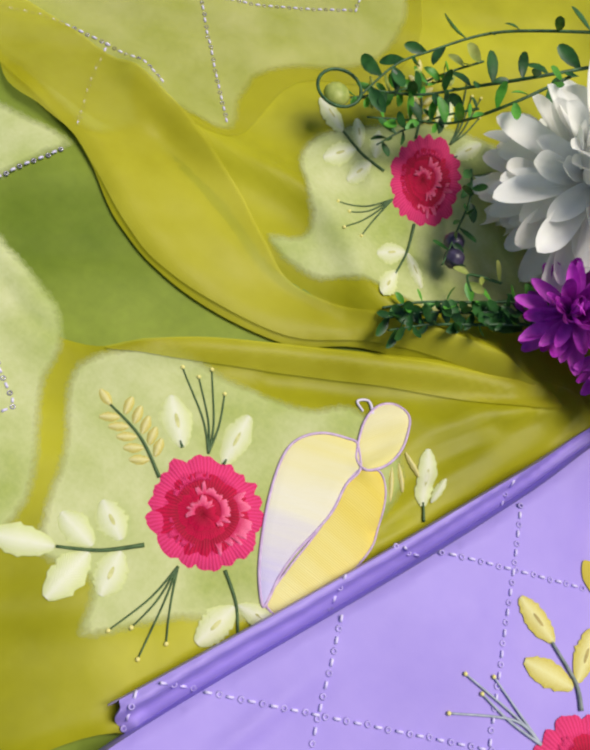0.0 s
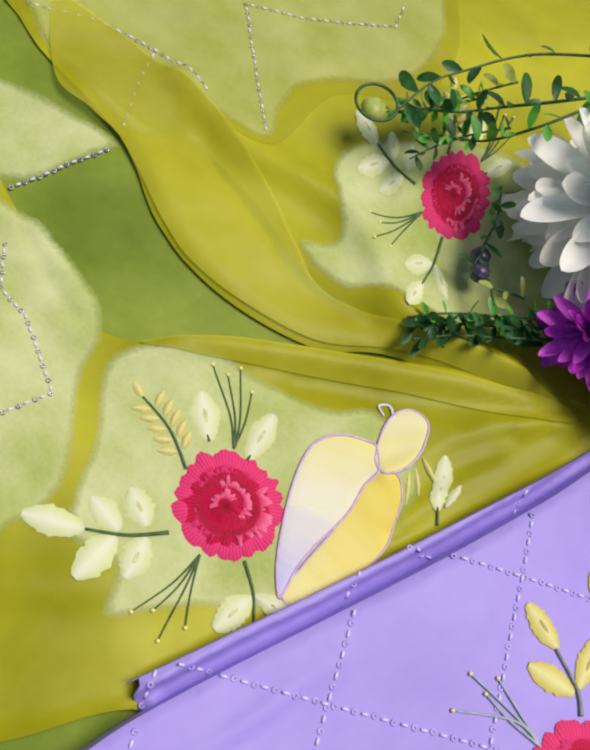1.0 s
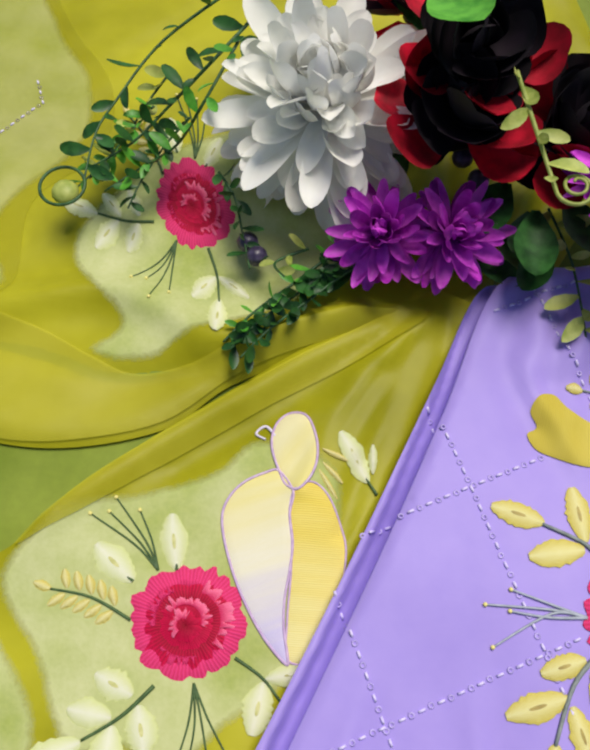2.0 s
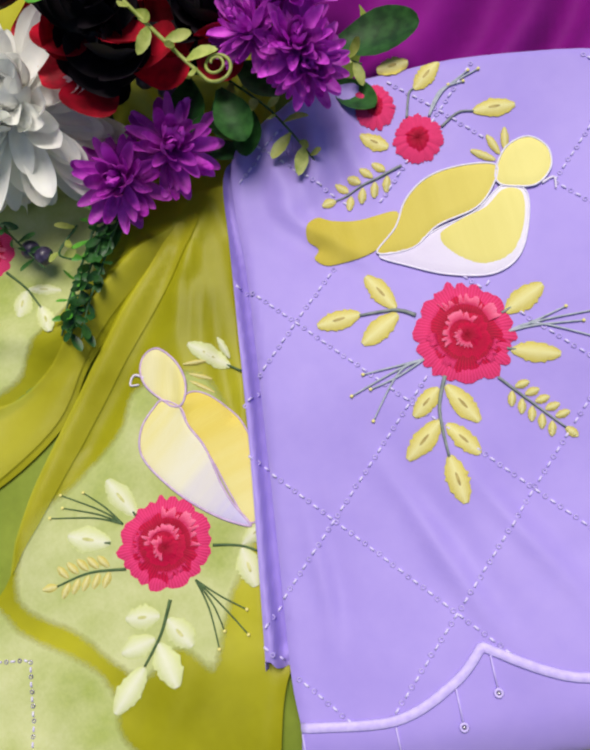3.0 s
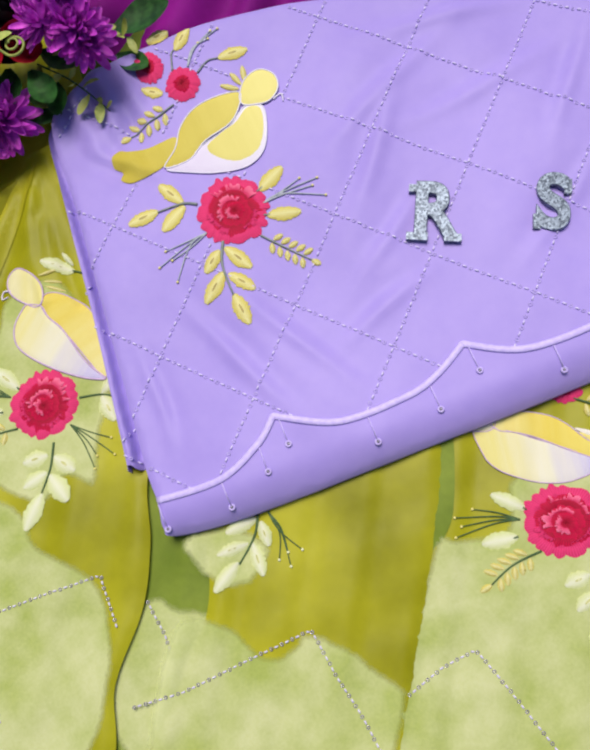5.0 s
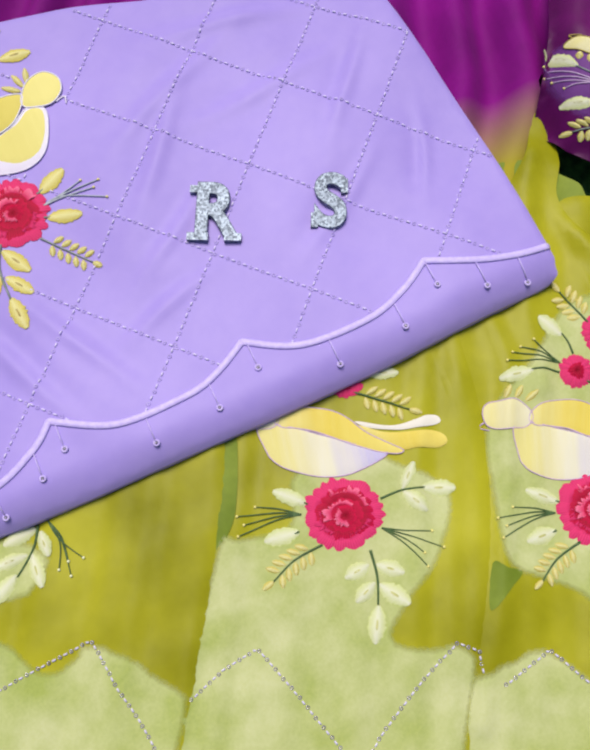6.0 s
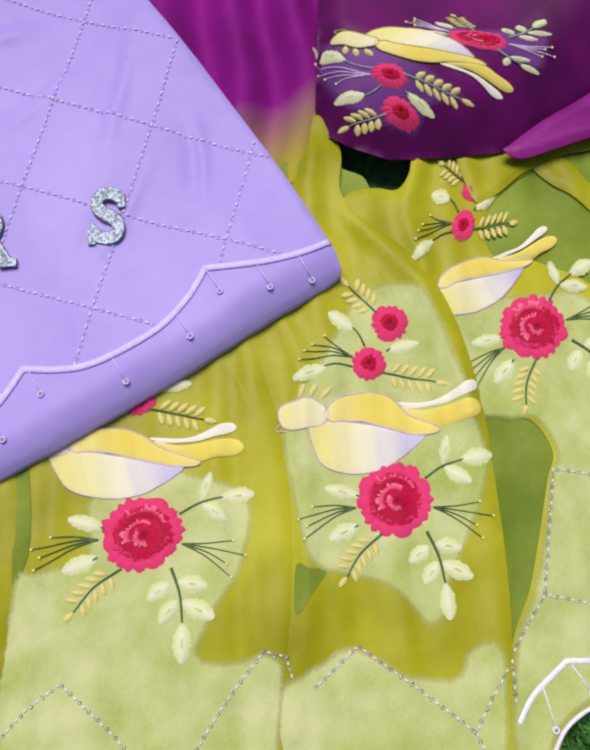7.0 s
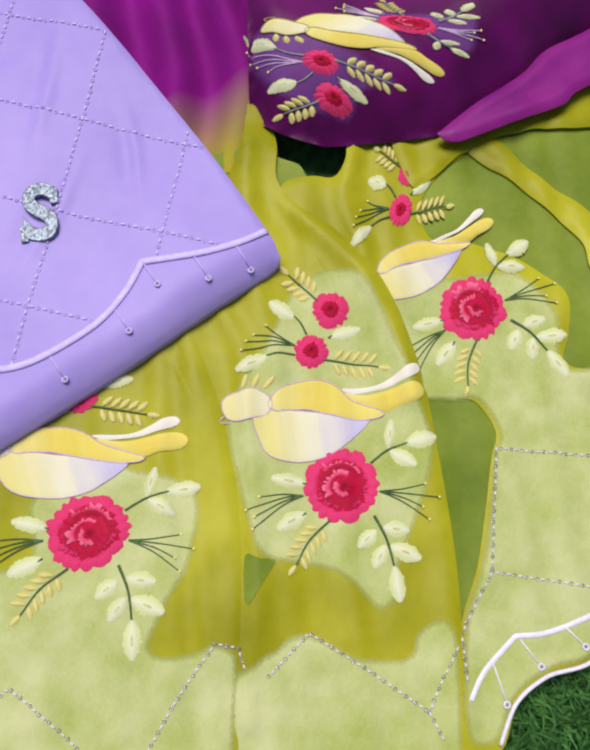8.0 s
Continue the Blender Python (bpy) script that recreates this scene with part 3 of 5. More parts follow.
def organza_drawing(mo, parent, seed, what, stemm=STEM, fine=STEM, cord=MAUVE, plump=1.0):
    """The organza's drawing, in three groups: the rose with its sprigs, the padded figure, the two buds with theirs."""
    white = (CREAM, stemm, EYELET)
    if "rose" in what:
        sprig("leaf_sprig", mo, parent, [[o_(775, 968), o_(810, 941), o_(852, 925)]],
              [(o_(848, 926), o_(907, 914), 0.40), (o_(812, 938), o_(818, 880), 0.26), (o_(815, 942), o_(866, 970), 0.36)], white, rad=0.0006, plump=plump)
        sprig("leaf_sprig", mo, parent, [[o_(782, 1078), o_(808, 1128), o_(823, 1182)]],
              [(o_(800, 1104), o_(852, 1108), 0.38), (o_(786, 1108), o_(752, 1142), 0.36), (o_(815, 1142), o_(876, 1166), 0.40),
               (o_(806, 1140), o_(784, 1184), 0.34), (o_(824, 1184), o_(836, 1254), 0.36)], white, rad=0.0007, plump=plump)
        sprig("leaf_sprig", mo, parent, [[o_(640, 1072), o_(632, 1078)]], [(o_(640, 1072), o_(584, 1104), 0.40)], white, plump=plump)
        sprig("leaf_sprig", mo, parent, [[o_(640, 1012), o_(632, 1010)]], [(o_(640, 1012), o_(572, 1000), 0.34)], white, plump=plump)
        tips = [o_(888, 1012), o_(917, 1040), o_(884, 1060), o_(897, 1086)]
        sprig("stamen_sprig", mo, parent, [[o_(792, 1028), o_(842, 1022 + 9 * i), t] for i, t in enumerate(tips)], [], (YELLOW, fine, None), tips, rad=0.0004)
        tips = [o_(542, 1040), o_(514, 1068), o_(532, 1082), o_(528, 1108)]
        sprig("stamen_sprig", mo, parent, [[o_(634, 1036), o_(590, 1034 + 8 * i), t] for i, t in enumerate(tips)], [], (YELLOW, fine, None), tips, rad=0.0004)
        st, lv = wheat(o_(690, 1088), o_(618, 1186), 0.34, 5, -0.12)
        sprig("wheat_sprig", mo, parent, st, lv, (YELLOW, stemm, None))
        rose(mo, parent, seed)
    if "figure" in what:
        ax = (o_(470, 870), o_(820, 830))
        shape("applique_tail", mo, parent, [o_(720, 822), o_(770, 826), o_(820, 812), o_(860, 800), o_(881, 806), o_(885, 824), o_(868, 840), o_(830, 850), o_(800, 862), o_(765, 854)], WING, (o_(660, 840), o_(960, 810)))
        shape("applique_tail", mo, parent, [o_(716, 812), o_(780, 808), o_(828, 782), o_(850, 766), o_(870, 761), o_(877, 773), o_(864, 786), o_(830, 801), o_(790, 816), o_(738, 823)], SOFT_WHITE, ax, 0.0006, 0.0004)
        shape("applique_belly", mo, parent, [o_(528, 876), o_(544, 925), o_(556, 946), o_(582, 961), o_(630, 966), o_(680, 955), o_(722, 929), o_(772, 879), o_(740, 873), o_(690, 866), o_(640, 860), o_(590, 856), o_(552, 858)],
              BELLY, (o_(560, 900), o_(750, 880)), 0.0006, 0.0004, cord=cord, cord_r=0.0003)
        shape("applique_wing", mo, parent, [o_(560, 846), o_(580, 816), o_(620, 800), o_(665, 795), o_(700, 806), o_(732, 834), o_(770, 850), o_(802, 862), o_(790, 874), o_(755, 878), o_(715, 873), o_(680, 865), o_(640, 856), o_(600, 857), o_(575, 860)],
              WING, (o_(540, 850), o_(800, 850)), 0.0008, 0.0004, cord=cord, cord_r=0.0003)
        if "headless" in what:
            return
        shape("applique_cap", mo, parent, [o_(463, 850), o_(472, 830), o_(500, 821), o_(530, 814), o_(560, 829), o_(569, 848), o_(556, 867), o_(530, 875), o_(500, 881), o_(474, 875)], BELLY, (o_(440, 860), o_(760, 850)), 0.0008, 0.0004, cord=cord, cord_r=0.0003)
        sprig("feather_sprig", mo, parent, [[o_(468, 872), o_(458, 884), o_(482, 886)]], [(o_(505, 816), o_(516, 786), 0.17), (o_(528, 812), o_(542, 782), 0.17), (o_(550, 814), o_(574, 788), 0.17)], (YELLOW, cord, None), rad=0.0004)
    if "buds" in what:
        st, lv = wheat(o_(664, 632), o_(600, 572), 0.32, 4)
        sprig("wheat_sprig", mo, parent, st, lv, (YELLOW, stemm, None))
        st, lv = wheat(o_(672, 752), o_(795, 767), 0.34, 5)
        sprig("wheat_sprig", mo, parent, st, lv, (YELLOW, stemm, None))
        sprig("leaf_sprig", mo, parent, [[o_(640, 700), o_(628, 676), o_(614, 660)], [o_(616, 742), o_(585, 740), o_(556, 746)], [o_(686, 708), o_(694, 702)]],
              [(o_(614, 664), o_(562, 633), 0.42), (o_(560, 746), o_(492, 776), 0.38), (o_(690, 706), o_(752, 688), 0.36)], white)
        tips = [o_(555, 684), o_(530, 702), o_(514, 716), o_(504, 736)]
        sprig("stamen_sprig", mo, parent, [[o_(616, 722), o_(575, 700 + 8 * i), t] for i, t in enumerate(tips)], [], (YELLOW, fine, None), tips, rad=0.0004)
        bud(mo, parent, o_(650, 735), 0.46, seed * 5)
        bud(mo, parent, o_(690, 650), 0.48, seed * 5 + 2)


def n_(a, b):
    """The same for the half covered figure, which has the rose at 430, 1075."""
    return np.array([(a - 430) / 110, (1075 - b) / 110])


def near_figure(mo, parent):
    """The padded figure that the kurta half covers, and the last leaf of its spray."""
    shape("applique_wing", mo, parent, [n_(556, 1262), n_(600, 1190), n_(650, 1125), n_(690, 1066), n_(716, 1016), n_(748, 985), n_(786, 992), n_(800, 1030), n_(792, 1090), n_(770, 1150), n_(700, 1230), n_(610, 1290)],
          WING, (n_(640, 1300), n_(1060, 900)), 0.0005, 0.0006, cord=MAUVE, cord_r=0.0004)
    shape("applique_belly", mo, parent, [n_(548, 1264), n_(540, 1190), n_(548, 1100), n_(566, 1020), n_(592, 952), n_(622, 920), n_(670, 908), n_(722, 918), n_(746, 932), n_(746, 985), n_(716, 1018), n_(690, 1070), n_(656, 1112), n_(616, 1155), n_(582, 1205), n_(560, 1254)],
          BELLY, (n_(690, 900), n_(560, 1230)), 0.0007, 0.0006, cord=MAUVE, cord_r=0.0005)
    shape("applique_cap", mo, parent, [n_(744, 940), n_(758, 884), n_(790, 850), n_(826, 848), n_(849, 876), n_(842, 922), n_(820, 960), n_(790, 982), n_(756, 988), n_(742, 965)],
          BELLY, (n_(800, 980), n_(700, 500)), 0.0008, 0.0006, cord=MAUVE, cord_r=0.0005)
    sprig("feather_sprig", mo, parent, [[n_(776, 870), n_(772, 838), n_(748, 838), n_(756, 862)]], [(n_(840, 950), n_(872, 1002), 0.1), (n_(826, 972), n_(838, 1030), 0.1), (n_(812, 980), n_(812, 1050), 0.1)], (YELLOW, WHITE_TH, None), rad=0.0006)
    sprig("leaf_sprig", mo, parent, [[n_(884, 1090), n_(884, 1050)]], [(n_(884, 1058), n_(888, 942), 0.38), (n_(900, 1050), n_(932, 1000), 0.16)], (CREAM, STEM, EYELET))


# ---- ground ----
TURF = plain("artificial_turf", lin(34, 84, 30), lin(84, 138, 66), 0.6, 160)
gv = [(-6, -6, -0.032), (6, -6, -0.032), (6, 6, -0.032), (-6, 6, -0.032)]
tagged(new("ground", mesh_of("ground", gv, [(0, 1, 2, 3)], [TURF])), "dark green artificial turf mat", "ground", kind="structure")


def turf_blades():
    rnd = random.Random(4)
    v, f = [], []
    for _ in range(9000):
        x, y = rnd.uniform(0.02, 0.30), rnd.uniform(-0.52, -0.34)
        a, h, w, l = rnd.uniform(0, 6.28), rnd.uniform(0.008, 0.016), 0.0009, rnd.uniform(0.004, 0.014)
        dx, dy = m_.cos(a), m_.sin(a)
        o = len(v)
        v += [(x - dy * w, y + dx * w, -0.032), (x + dy * w, y - dx * w, -0.032),
              (x + dx * l * 0.4 + dy * w * 0.8, y + dy * l * 0.4 - dx * w * 0.8, -0.032 + h * 0.6),
              (x + dx * l * 0.4 - dy * w * 0.8, y + dy * l * 0.4 + dx * w * 0.8, -0.032 + h * 0.6), (x + dx * l, y + dy * l, -0.032 + h)]
        f += [(o, o + 1, o + 2, o + 3), (o + 3, o + 2, o + 4)]
    tagged(new("turf", mesh_of("turf", v, f, [TURF])), "short dark green artificial turf blades", "turf", kind="stuff")


turf_blades()

# ---- the green organza dupatta, folded in a fan under the kurta ----
dupatta = thing("organza_dupatta", "olive and pale green embroidered organza dupatta folded in a fan", "dupatta")
GATHER = np.array([-0.018, 0.178])


def pleats(seed, amp, count):
    """Folds that run out from the place where the cloth is gathered under the flowers."""
    ph = np.random.RandomState(seed).uniform(0, 6.28, 3)

    def f(xy):
        d = xy - GATHER
        r, th = np.hypot(*d.T), np.arctan2(d[:, 1], d[:, 0]) % 6.283
        w = np.sin(th * count + ph[0]) + 0.6 * np.sin(th * count * 1.7 + ph[1] + r * 9) + 0.4 * np.sin(th * count * 2.9 + ph[2])
        run = xy @ np.array([0.65, -0.75])
        long = 0.0006 * (np.sin(run * 230 + 1.5 * np.sin(run * 61)) + 0.5 * np.sin(run * 410 + ph[2] + 3 * wob(xy, 3, 92)))
        return amp * w * np.clip(r / 0.05, 0, 1) * np.exp(-((r - 0.06) / 0.13) ** 2) + long * np.clip((r - 0.15) / 0.1, 0, 1)

    return f


FOLDS = pleats(1, 0.0018, 9)


# the cloth is pressed flat where the kurta's long edge lies on it
TUCK_AT, TUCK_IN = np.array([-0.0105, 0.177]), np.array([0.914, -0.406])


def ridges(lines):
    """Folds along lines on the plan: their points, height and half width."""
    lines = [(smooth_line(p, 6, False), a, w) for p, a, w in lines]
    return lambda xy: FOLDS(xy) - 0.0078 * np.clip(((xy - TUCK_AT) @ TUCK_IN - 0.001) / 0.003, 0, 1) * np.clip((xy[:, 1] + 0.02) / 0.02, 0, 1) + sum(a * np.exp(-(edge_distance(xy, p, False) / w) ** 2) for p, a, w in lines)


FOLDS_B = ridges([([(-0.2421, 0.1645), (-0.2032, 0.1608), (-0.1614, 0.170), (-0.1347, 0.1637), (-0.1065, 0.1511), (-0.06, 0.165)], 0.0052, 0.0075),
                  ([(-0.215, 0.1490), (-0.1749, 0.1411), (-0.1503, 0.134), (-0.1165, 0.1389)], -0.0018, 0.006),
                  ([(-0.265, 0.126), (-0.2300, 0.1290), (-0.2000, 0.1190), (-0.175, 0.1140), (-0.145, 0.118), (-0.11, 0.136)], 0.0016, 0.007)])
FOLDS_A = ridges([([(-0.165, 0.079), (-0.1236, 0.1120), (-0.092, 0.1340), (-0.05, 0.1600)], 0.0030, 0.005), ([(-0.120, 0.099), (-0.088, 0.120), (-0.050, 0.142)], -0.0018, 0.005),
                  ([(-0.03, 0.165), (-0.060, 0.130), (-0.075, 0.095)], 0.0022, 0.004), ([(-0.035, 0.155), (-0.052, 0.110), (-0.06, 0.08)], -0.0016, 0.003)])
FOLDS_D = ridges([([(0.272, -0.128), (0.2500, -0.1480), (0.2440, -0.185), (0.233, -0.220), (0.20, -0.262)], 0.0034, 0.006), ([(0.285, -0.102), (0.255, -0.122), (0.225, -0.160)], 0.0, 0.005),
                  ([(0.268, -0.108), (0.235, -0.135), (0.20, -0.165), (0.17, -0.20)], 0.0026, 0.006), ([(0.178, -0.160), (0.160, -0.185), (0.09, -0.245), (0.03, -0.287)], 0.0022, 0.005)])
FOLDS_E = ridges([([(0.300, -0.158), (0.270, -0.170), (0.25, -0.200)], 0.0030, 0.005), ([(0.318, -0.168), (0.290, -0.180), (0.268, -0.205)], 0.0, 0.005)])

base = Cloth([(-0.45, -0.05), (-0.28, -0.16), (-0.14, -0.20), (-0.04, -0.30), (0.05, -0.365), (0.10, -0.365), (0.20, -0.40), (0.34, -0.40),
              (0.50, -0.30), (0.44, -0.20), (0.36, -0.19), (0.30, -0.175), (0.292, -0.161), (0.279, -0.161), (0.270, -0.149), (0.273, -0.138), (0.268, -0.120), (0.262, -0.108), (0.23, -0.08), (0.20, -0.04), (0.10, 0.12), (0.05, 0.42), (-0.2, 0.5), (-0.48, 0.3)],
             -0.0121, 0.0013, 8, 21, extra=ridges([]))
part("under_layer", base.mesh("under_layer", UNDER, 0.005), dupatta, "darker green under layer of organza")

panel_a = Cloth([(-0.02, 0.176), (-0.055, 0.160), (-0.080, 0.148), (-0.1195, 0.1193), (-0.153, 0.0915), (-0.178, 0.066), (-0.205, 0.062), (-0.25, 0.078), (-0.33, 0.10), (-0.42, 0.02),
                 (-0.30, -0.14), (-0.20, -0.125), (-0.166, -0.091), (-0.1342, -0.0718), (-0.111, -0.0488), (-0.0885, -0.0190), (-0.05, 0.0), (0.03, 0.12)],
                -0.0088, 0.0013, 8, 21, rim=0.0009, extra=FOLDS_A)
panel_h = Cloth([(-0.086, -0.060), (-0.0915, -0.0712), (-0.1092, -0.0936), (-0.142, -0.112), (-0.19, -0.15), (-0.15, -0.26), (-0.0768, -0.2015), (-0.0027, -0.1438), (0.0354, -0.1077), (0.06, -0.07), (-0.03, -0.03)],
                -0.0094, 0.0013, 8, 21, rim=0.0009, extra=FOLDS)
panel_c = Cloth([(0.04, -0.090), (0.012, -0.116), (-0.0105, -0.137), (-0.0868, -0.197), (-0.14, -0.25), (-0.04, -0.345), (0.018, -0.2904), (0.0885, -0.2401), (0.1341, -0.1924), (0.1604, -0.1523), (0.19, -0.11), (0.10, -0.07)],
                -0.0100, 0.0013, 8, 21, rim=0.0009, extra=FOLDS)
panel_d = Cloth([(0.155, -0.125), (0.118, -0.187), (0.0785, -0.232), (0.002, -0.285), (-0.06, -0.34), (0.04, -0.405), (0.0785, -0.3752), (0.14, -0.3295), (0.1829, -0.2907), (0.2166, -0.257), (0.2441, -0.2145), (0.2525, -0.1783), (0.2505, -0.156), (0.2565, -0.136), (0.2754, -0.1219), (0.2884, -0.1063), (0.296, -0.100), (0.288, -0.092), (0.2834, -0.0949), (0.2635, -0.1066), (0.2435, -0.1130), (0.2298, -0.1208), (0.19, -0.10)],
                -0.0106, 0.0013, 8, 21, rim=0.0009, extra=FOLDS_D)
panel_e = Cloth([(0.3045, -0.1494), (0.2915, -0.1575), (0.2794, -0.1588), (0.2713, -0.1484), (0.2560, -0.139), (0.235, -0.16), (0.212, -0.22), (0.2035, -0.262), (0.2130, -0.280), (0.2173, -0.2918), (0.2105, -0.3075), (0.1966, -0.3133), (0.17, -0.326), (0.1473, -0.3358), (0.118, -0.3450), (0.075, -0.370), (0.085, -0.387), (0.107, -0.3835), (0.1244, -0.3889), (0.1423, -0.403), (0.165, -0.410), (0.20, -0.445), (0.30, -0.43), (0.31, -0.37), (0.2700, -0.3320), (0.2643, -0.3165), (0.2795, -0.3100), (0.2976, -0.2975), (0.2994, -0.2696), (0.2926, -0.2441), (0.2800, -0.2240), (0.2903, -0.2089), (0.3017, -0.2046), (0.3207, -0.2050), (0.340, -0.2086), (0.352, -0.188), (0.335, -0.165), (0.316, -0.148)],
                -0.0112, 0.0013, 8, 21, rim=0.0009, extra=FOLDS_E)
panel_b = Cloth([(0.02, 0.19), (-0.034, 0.166), (-0.099, 0.1372), (-0.128, 0.1147), (-0.168, 0.1049), (-0.2023, 0.1093), (-0.2384, 0.1255), (-0.2956, 0.133), (-0.36, 0.16), (-0.44, 0.26), (-0.3, 0.46), (-0.05, 0.46), (0.05, 0.30)],
                -0.0106, 0.0013, 8, 21, rim=0.0009, extra=FOLDS_B)
for cl, st in ((panel_a, 0.003), (panel_h, 0.004), (panel_c, 0.004), (panel_d, 0.004), (panel_e, 0.004), (panel_b, 0.0038)):
    part("fan_fold", cl.mesh("fan_fold", OLIVE, st), dupatta, "sheer olive yellow organza fold")


def patch(cl, pts, wave=0.0012, seed=0, mat=None):
    """A pale appliqué with a cut, slightly wavy edge; with mat=UNDER, a dark sliver instead."""
    line = smooth_line(pts, 10)
    rnd = np.random.RandomState(seed + 3)
    s = np.linspace(0, 6.283, len(line), endpoint=False)
    off = sum(np.sin(s * k + rnd.uniform(0, 6.28)) / k**0.5 for k in (5, 9, 14, 23, 41, 67)) * wave * 0.5
    c = line.mean(0)
    d = line - c
    line = line + d / np.linalg.norm(d, axis=1)[:, None] * off[:, None]
    part("applique_patch", cl.piece("applique_patch", line, mat or PALE, 0.003, 0.0004, sewn=True), dupatta, "pale green cloth patch or dark green sliver at a seam")


patch(panel_a, [(-0.1755, 0.0630), (-0.157, 0.0845), (-0.130, 0.0922), (-0.106, 0.1005), (-0.0915, 0.113), (-0.06, 0.10), (-0.07, 0.04), (-0.098, 0.012), (-0.1149, -0.0066), (-0.1239, 0.0076), (-0.140, 0.004), (-0.150, 0.014), (-0.160, 0.035), (-0.172, 0.048)], seed=1)
patch(panel_a, [(-0.25, 0.0745), (-0.2275, 0.0775), (-0.198, 0.0725), (-0.1830, 0.062), (-0.176, 0.045), (-0.158, 0.024), (-0.1526, 0.004), (-0.156, -0.010), (-0.1432, -0.0429), (-0.1500, -0.066), (-0.165, -0.088), (-0.20, -0.11), (-0.29, -0.12), (-0.38, 0.0), (-0.32, 0.08)], seed=2)
patch(panel_h, [(-0.100, -0.060), (-0.078, -0.065), (-0.064, -0.088), (-0.078, -0.098), (-0.096, -0.091)], 0.002, seed=3)
patch(panel_h, [(-0.1314, -0.090), (-0.1066, -0.1019), (-0.1, -0.128), (-0.088, -0.134), (-0.0796, -0.1319), (-0.068, -0.148), (-0.062, -0.168), (-0.0597, -0.1848), (-0.075, -0.198), (-0.15, -0.25), (-0.185, -0.15)], 0.002, seed=4)
patch(base, [(-0.1314, -0.069), (-0.1180, -0.084), (-0.1066, -0.0999), (-0.12, -0.13), (-0.17, -0.16), (-0.18, -0.10)], 0.002, seed=14)
patch(panel_c, [(-0.006, -0.1440), (0.008, -0.148), (0.0283, -0.160), (0.046, -0.144), (0.075, -0.150), (0.0906, -0.1777), (0.098, -0.196), (0.0943, -0.2099), (0.0687, -0.2241), (0.050, -0.226), (0.0424, -0.228), (0.0285, -0.2336), (0.038, -0.2476), (0.0474, -0.2536), (0.0481, -0.2678), (0.02, -0.288), (-0.04, -0.33), (-0.13, -0.25), (-0.084, -0.199)], 0.0015, seed=5)
# dark sliver added in the under layer's colour, in place of a seam gap
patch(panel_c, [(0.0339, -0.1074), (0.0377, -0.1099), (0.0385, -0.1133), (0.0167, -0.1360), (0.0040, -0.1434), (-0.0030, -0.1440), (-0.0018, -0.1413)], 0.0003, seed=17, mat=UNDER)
patch(panel_d, [(0.137, -0.192), (0.115, -0.214), (0.0911, -0.2452), (0.0963, -0.262), (0.1058, -0.2843), (0.103, -0.3075), (0.1116, -0.3127), (0.128, -0.305), (0.150, -0.300), (0.1809, -0.290), (0.2, -0.27), (0.225, -0.235), (0.24, -0.20), (0.215, -0.18), (0.18, -0.185)], 0.0015, seed=6)
patch(panel_d, [(0.050, -0.2730), (0.060, -0.2770), (0.0761, -0.2854), (0.0831, -0.313), (0.0948, -0.3292), (0.107, -0.3272), (0.118, -0.3330), (0.1162, -0.3446), (0.08, -0.371), (0.04, -0.40), (-0.05, -0.340), (-0.004, -0.297), (0.036, -0.271)], 0.0015, seed=7)
# dark triangle added on the fold, coloured like the under layer, not cut out
patch(panel_d, [(0.0863, -0.2422), (0.0902, -0.2487), (0.0935, -0.2548), (0.0825, -0.2559), (0.0696, -0.2556)], 0.0005, seed=16, mat=UNDER)
patch(panel_e, [(0.222, -0.225), (0.2018, -0.262), (0.2100, -0.280), (0.2173, -0.2918), (0.2105, -0.3075), (0.1966, -0.3133), (0.17, -0.327), (0.148, -0.336), (0.120, -0.345), (0.082, -0.370), (0.088, -0.3846), (0.107, -0.3815), (0.1244, -0.3865), (0.1423, -0.4005), (0.165, -0.407), (0.20, -0.44), (0.29, -0.42), (0.31, -0.35), (0.275, -0.333), (0.262, -0.317), (0.285, -0.30), (0.292, -0.27), (0.27, -0.245), (0.25, -0.225)], 0.0012, seed=8)
patch(panel_b, [(-0.2955, 0.1364), (-0.262, 0.132), (-0.2360, 0.1282), (-0.228, 0.140), (-0.2267, 0.1489), (-0.2386, 0.1607), (-0.222, 0.160), (-0.198, 0.171), (-0.2058, 0.1901), (-0.203, 0.21), (-0.18, 0.24), (-0.1772, 0.2664), (-0.1928, 0.295), (-0.25, 0.36), (-0.36, 0.28), (-0.36, 0.18)], 0.002, seed=9)
patch(panel_b, [(-0.168, 0.1755), (-0.175, 0.19), (-0.165, 0.215), (-0.14, 0.24), (-0.08, 0.26), (-0.05, 0.20), (-0.09, 0.165), (-0.109, 0.1561), (-0.122, 0.1500), (-0.1362, 0.1413), (-0.152, 0.140), (-0.1603, 0.1457), (-0.15, 0.157)], 0.0015, seed=10)
patch(base, [(-0.31, 0.10), (-0.2692, 0.1175), (-0.238, 0.1246), (-0.2393, 0.1111), (-0.2486, 0.0843), (-0.28, 0.07), (-0.36, 0.09)], 0.001, seed=12)

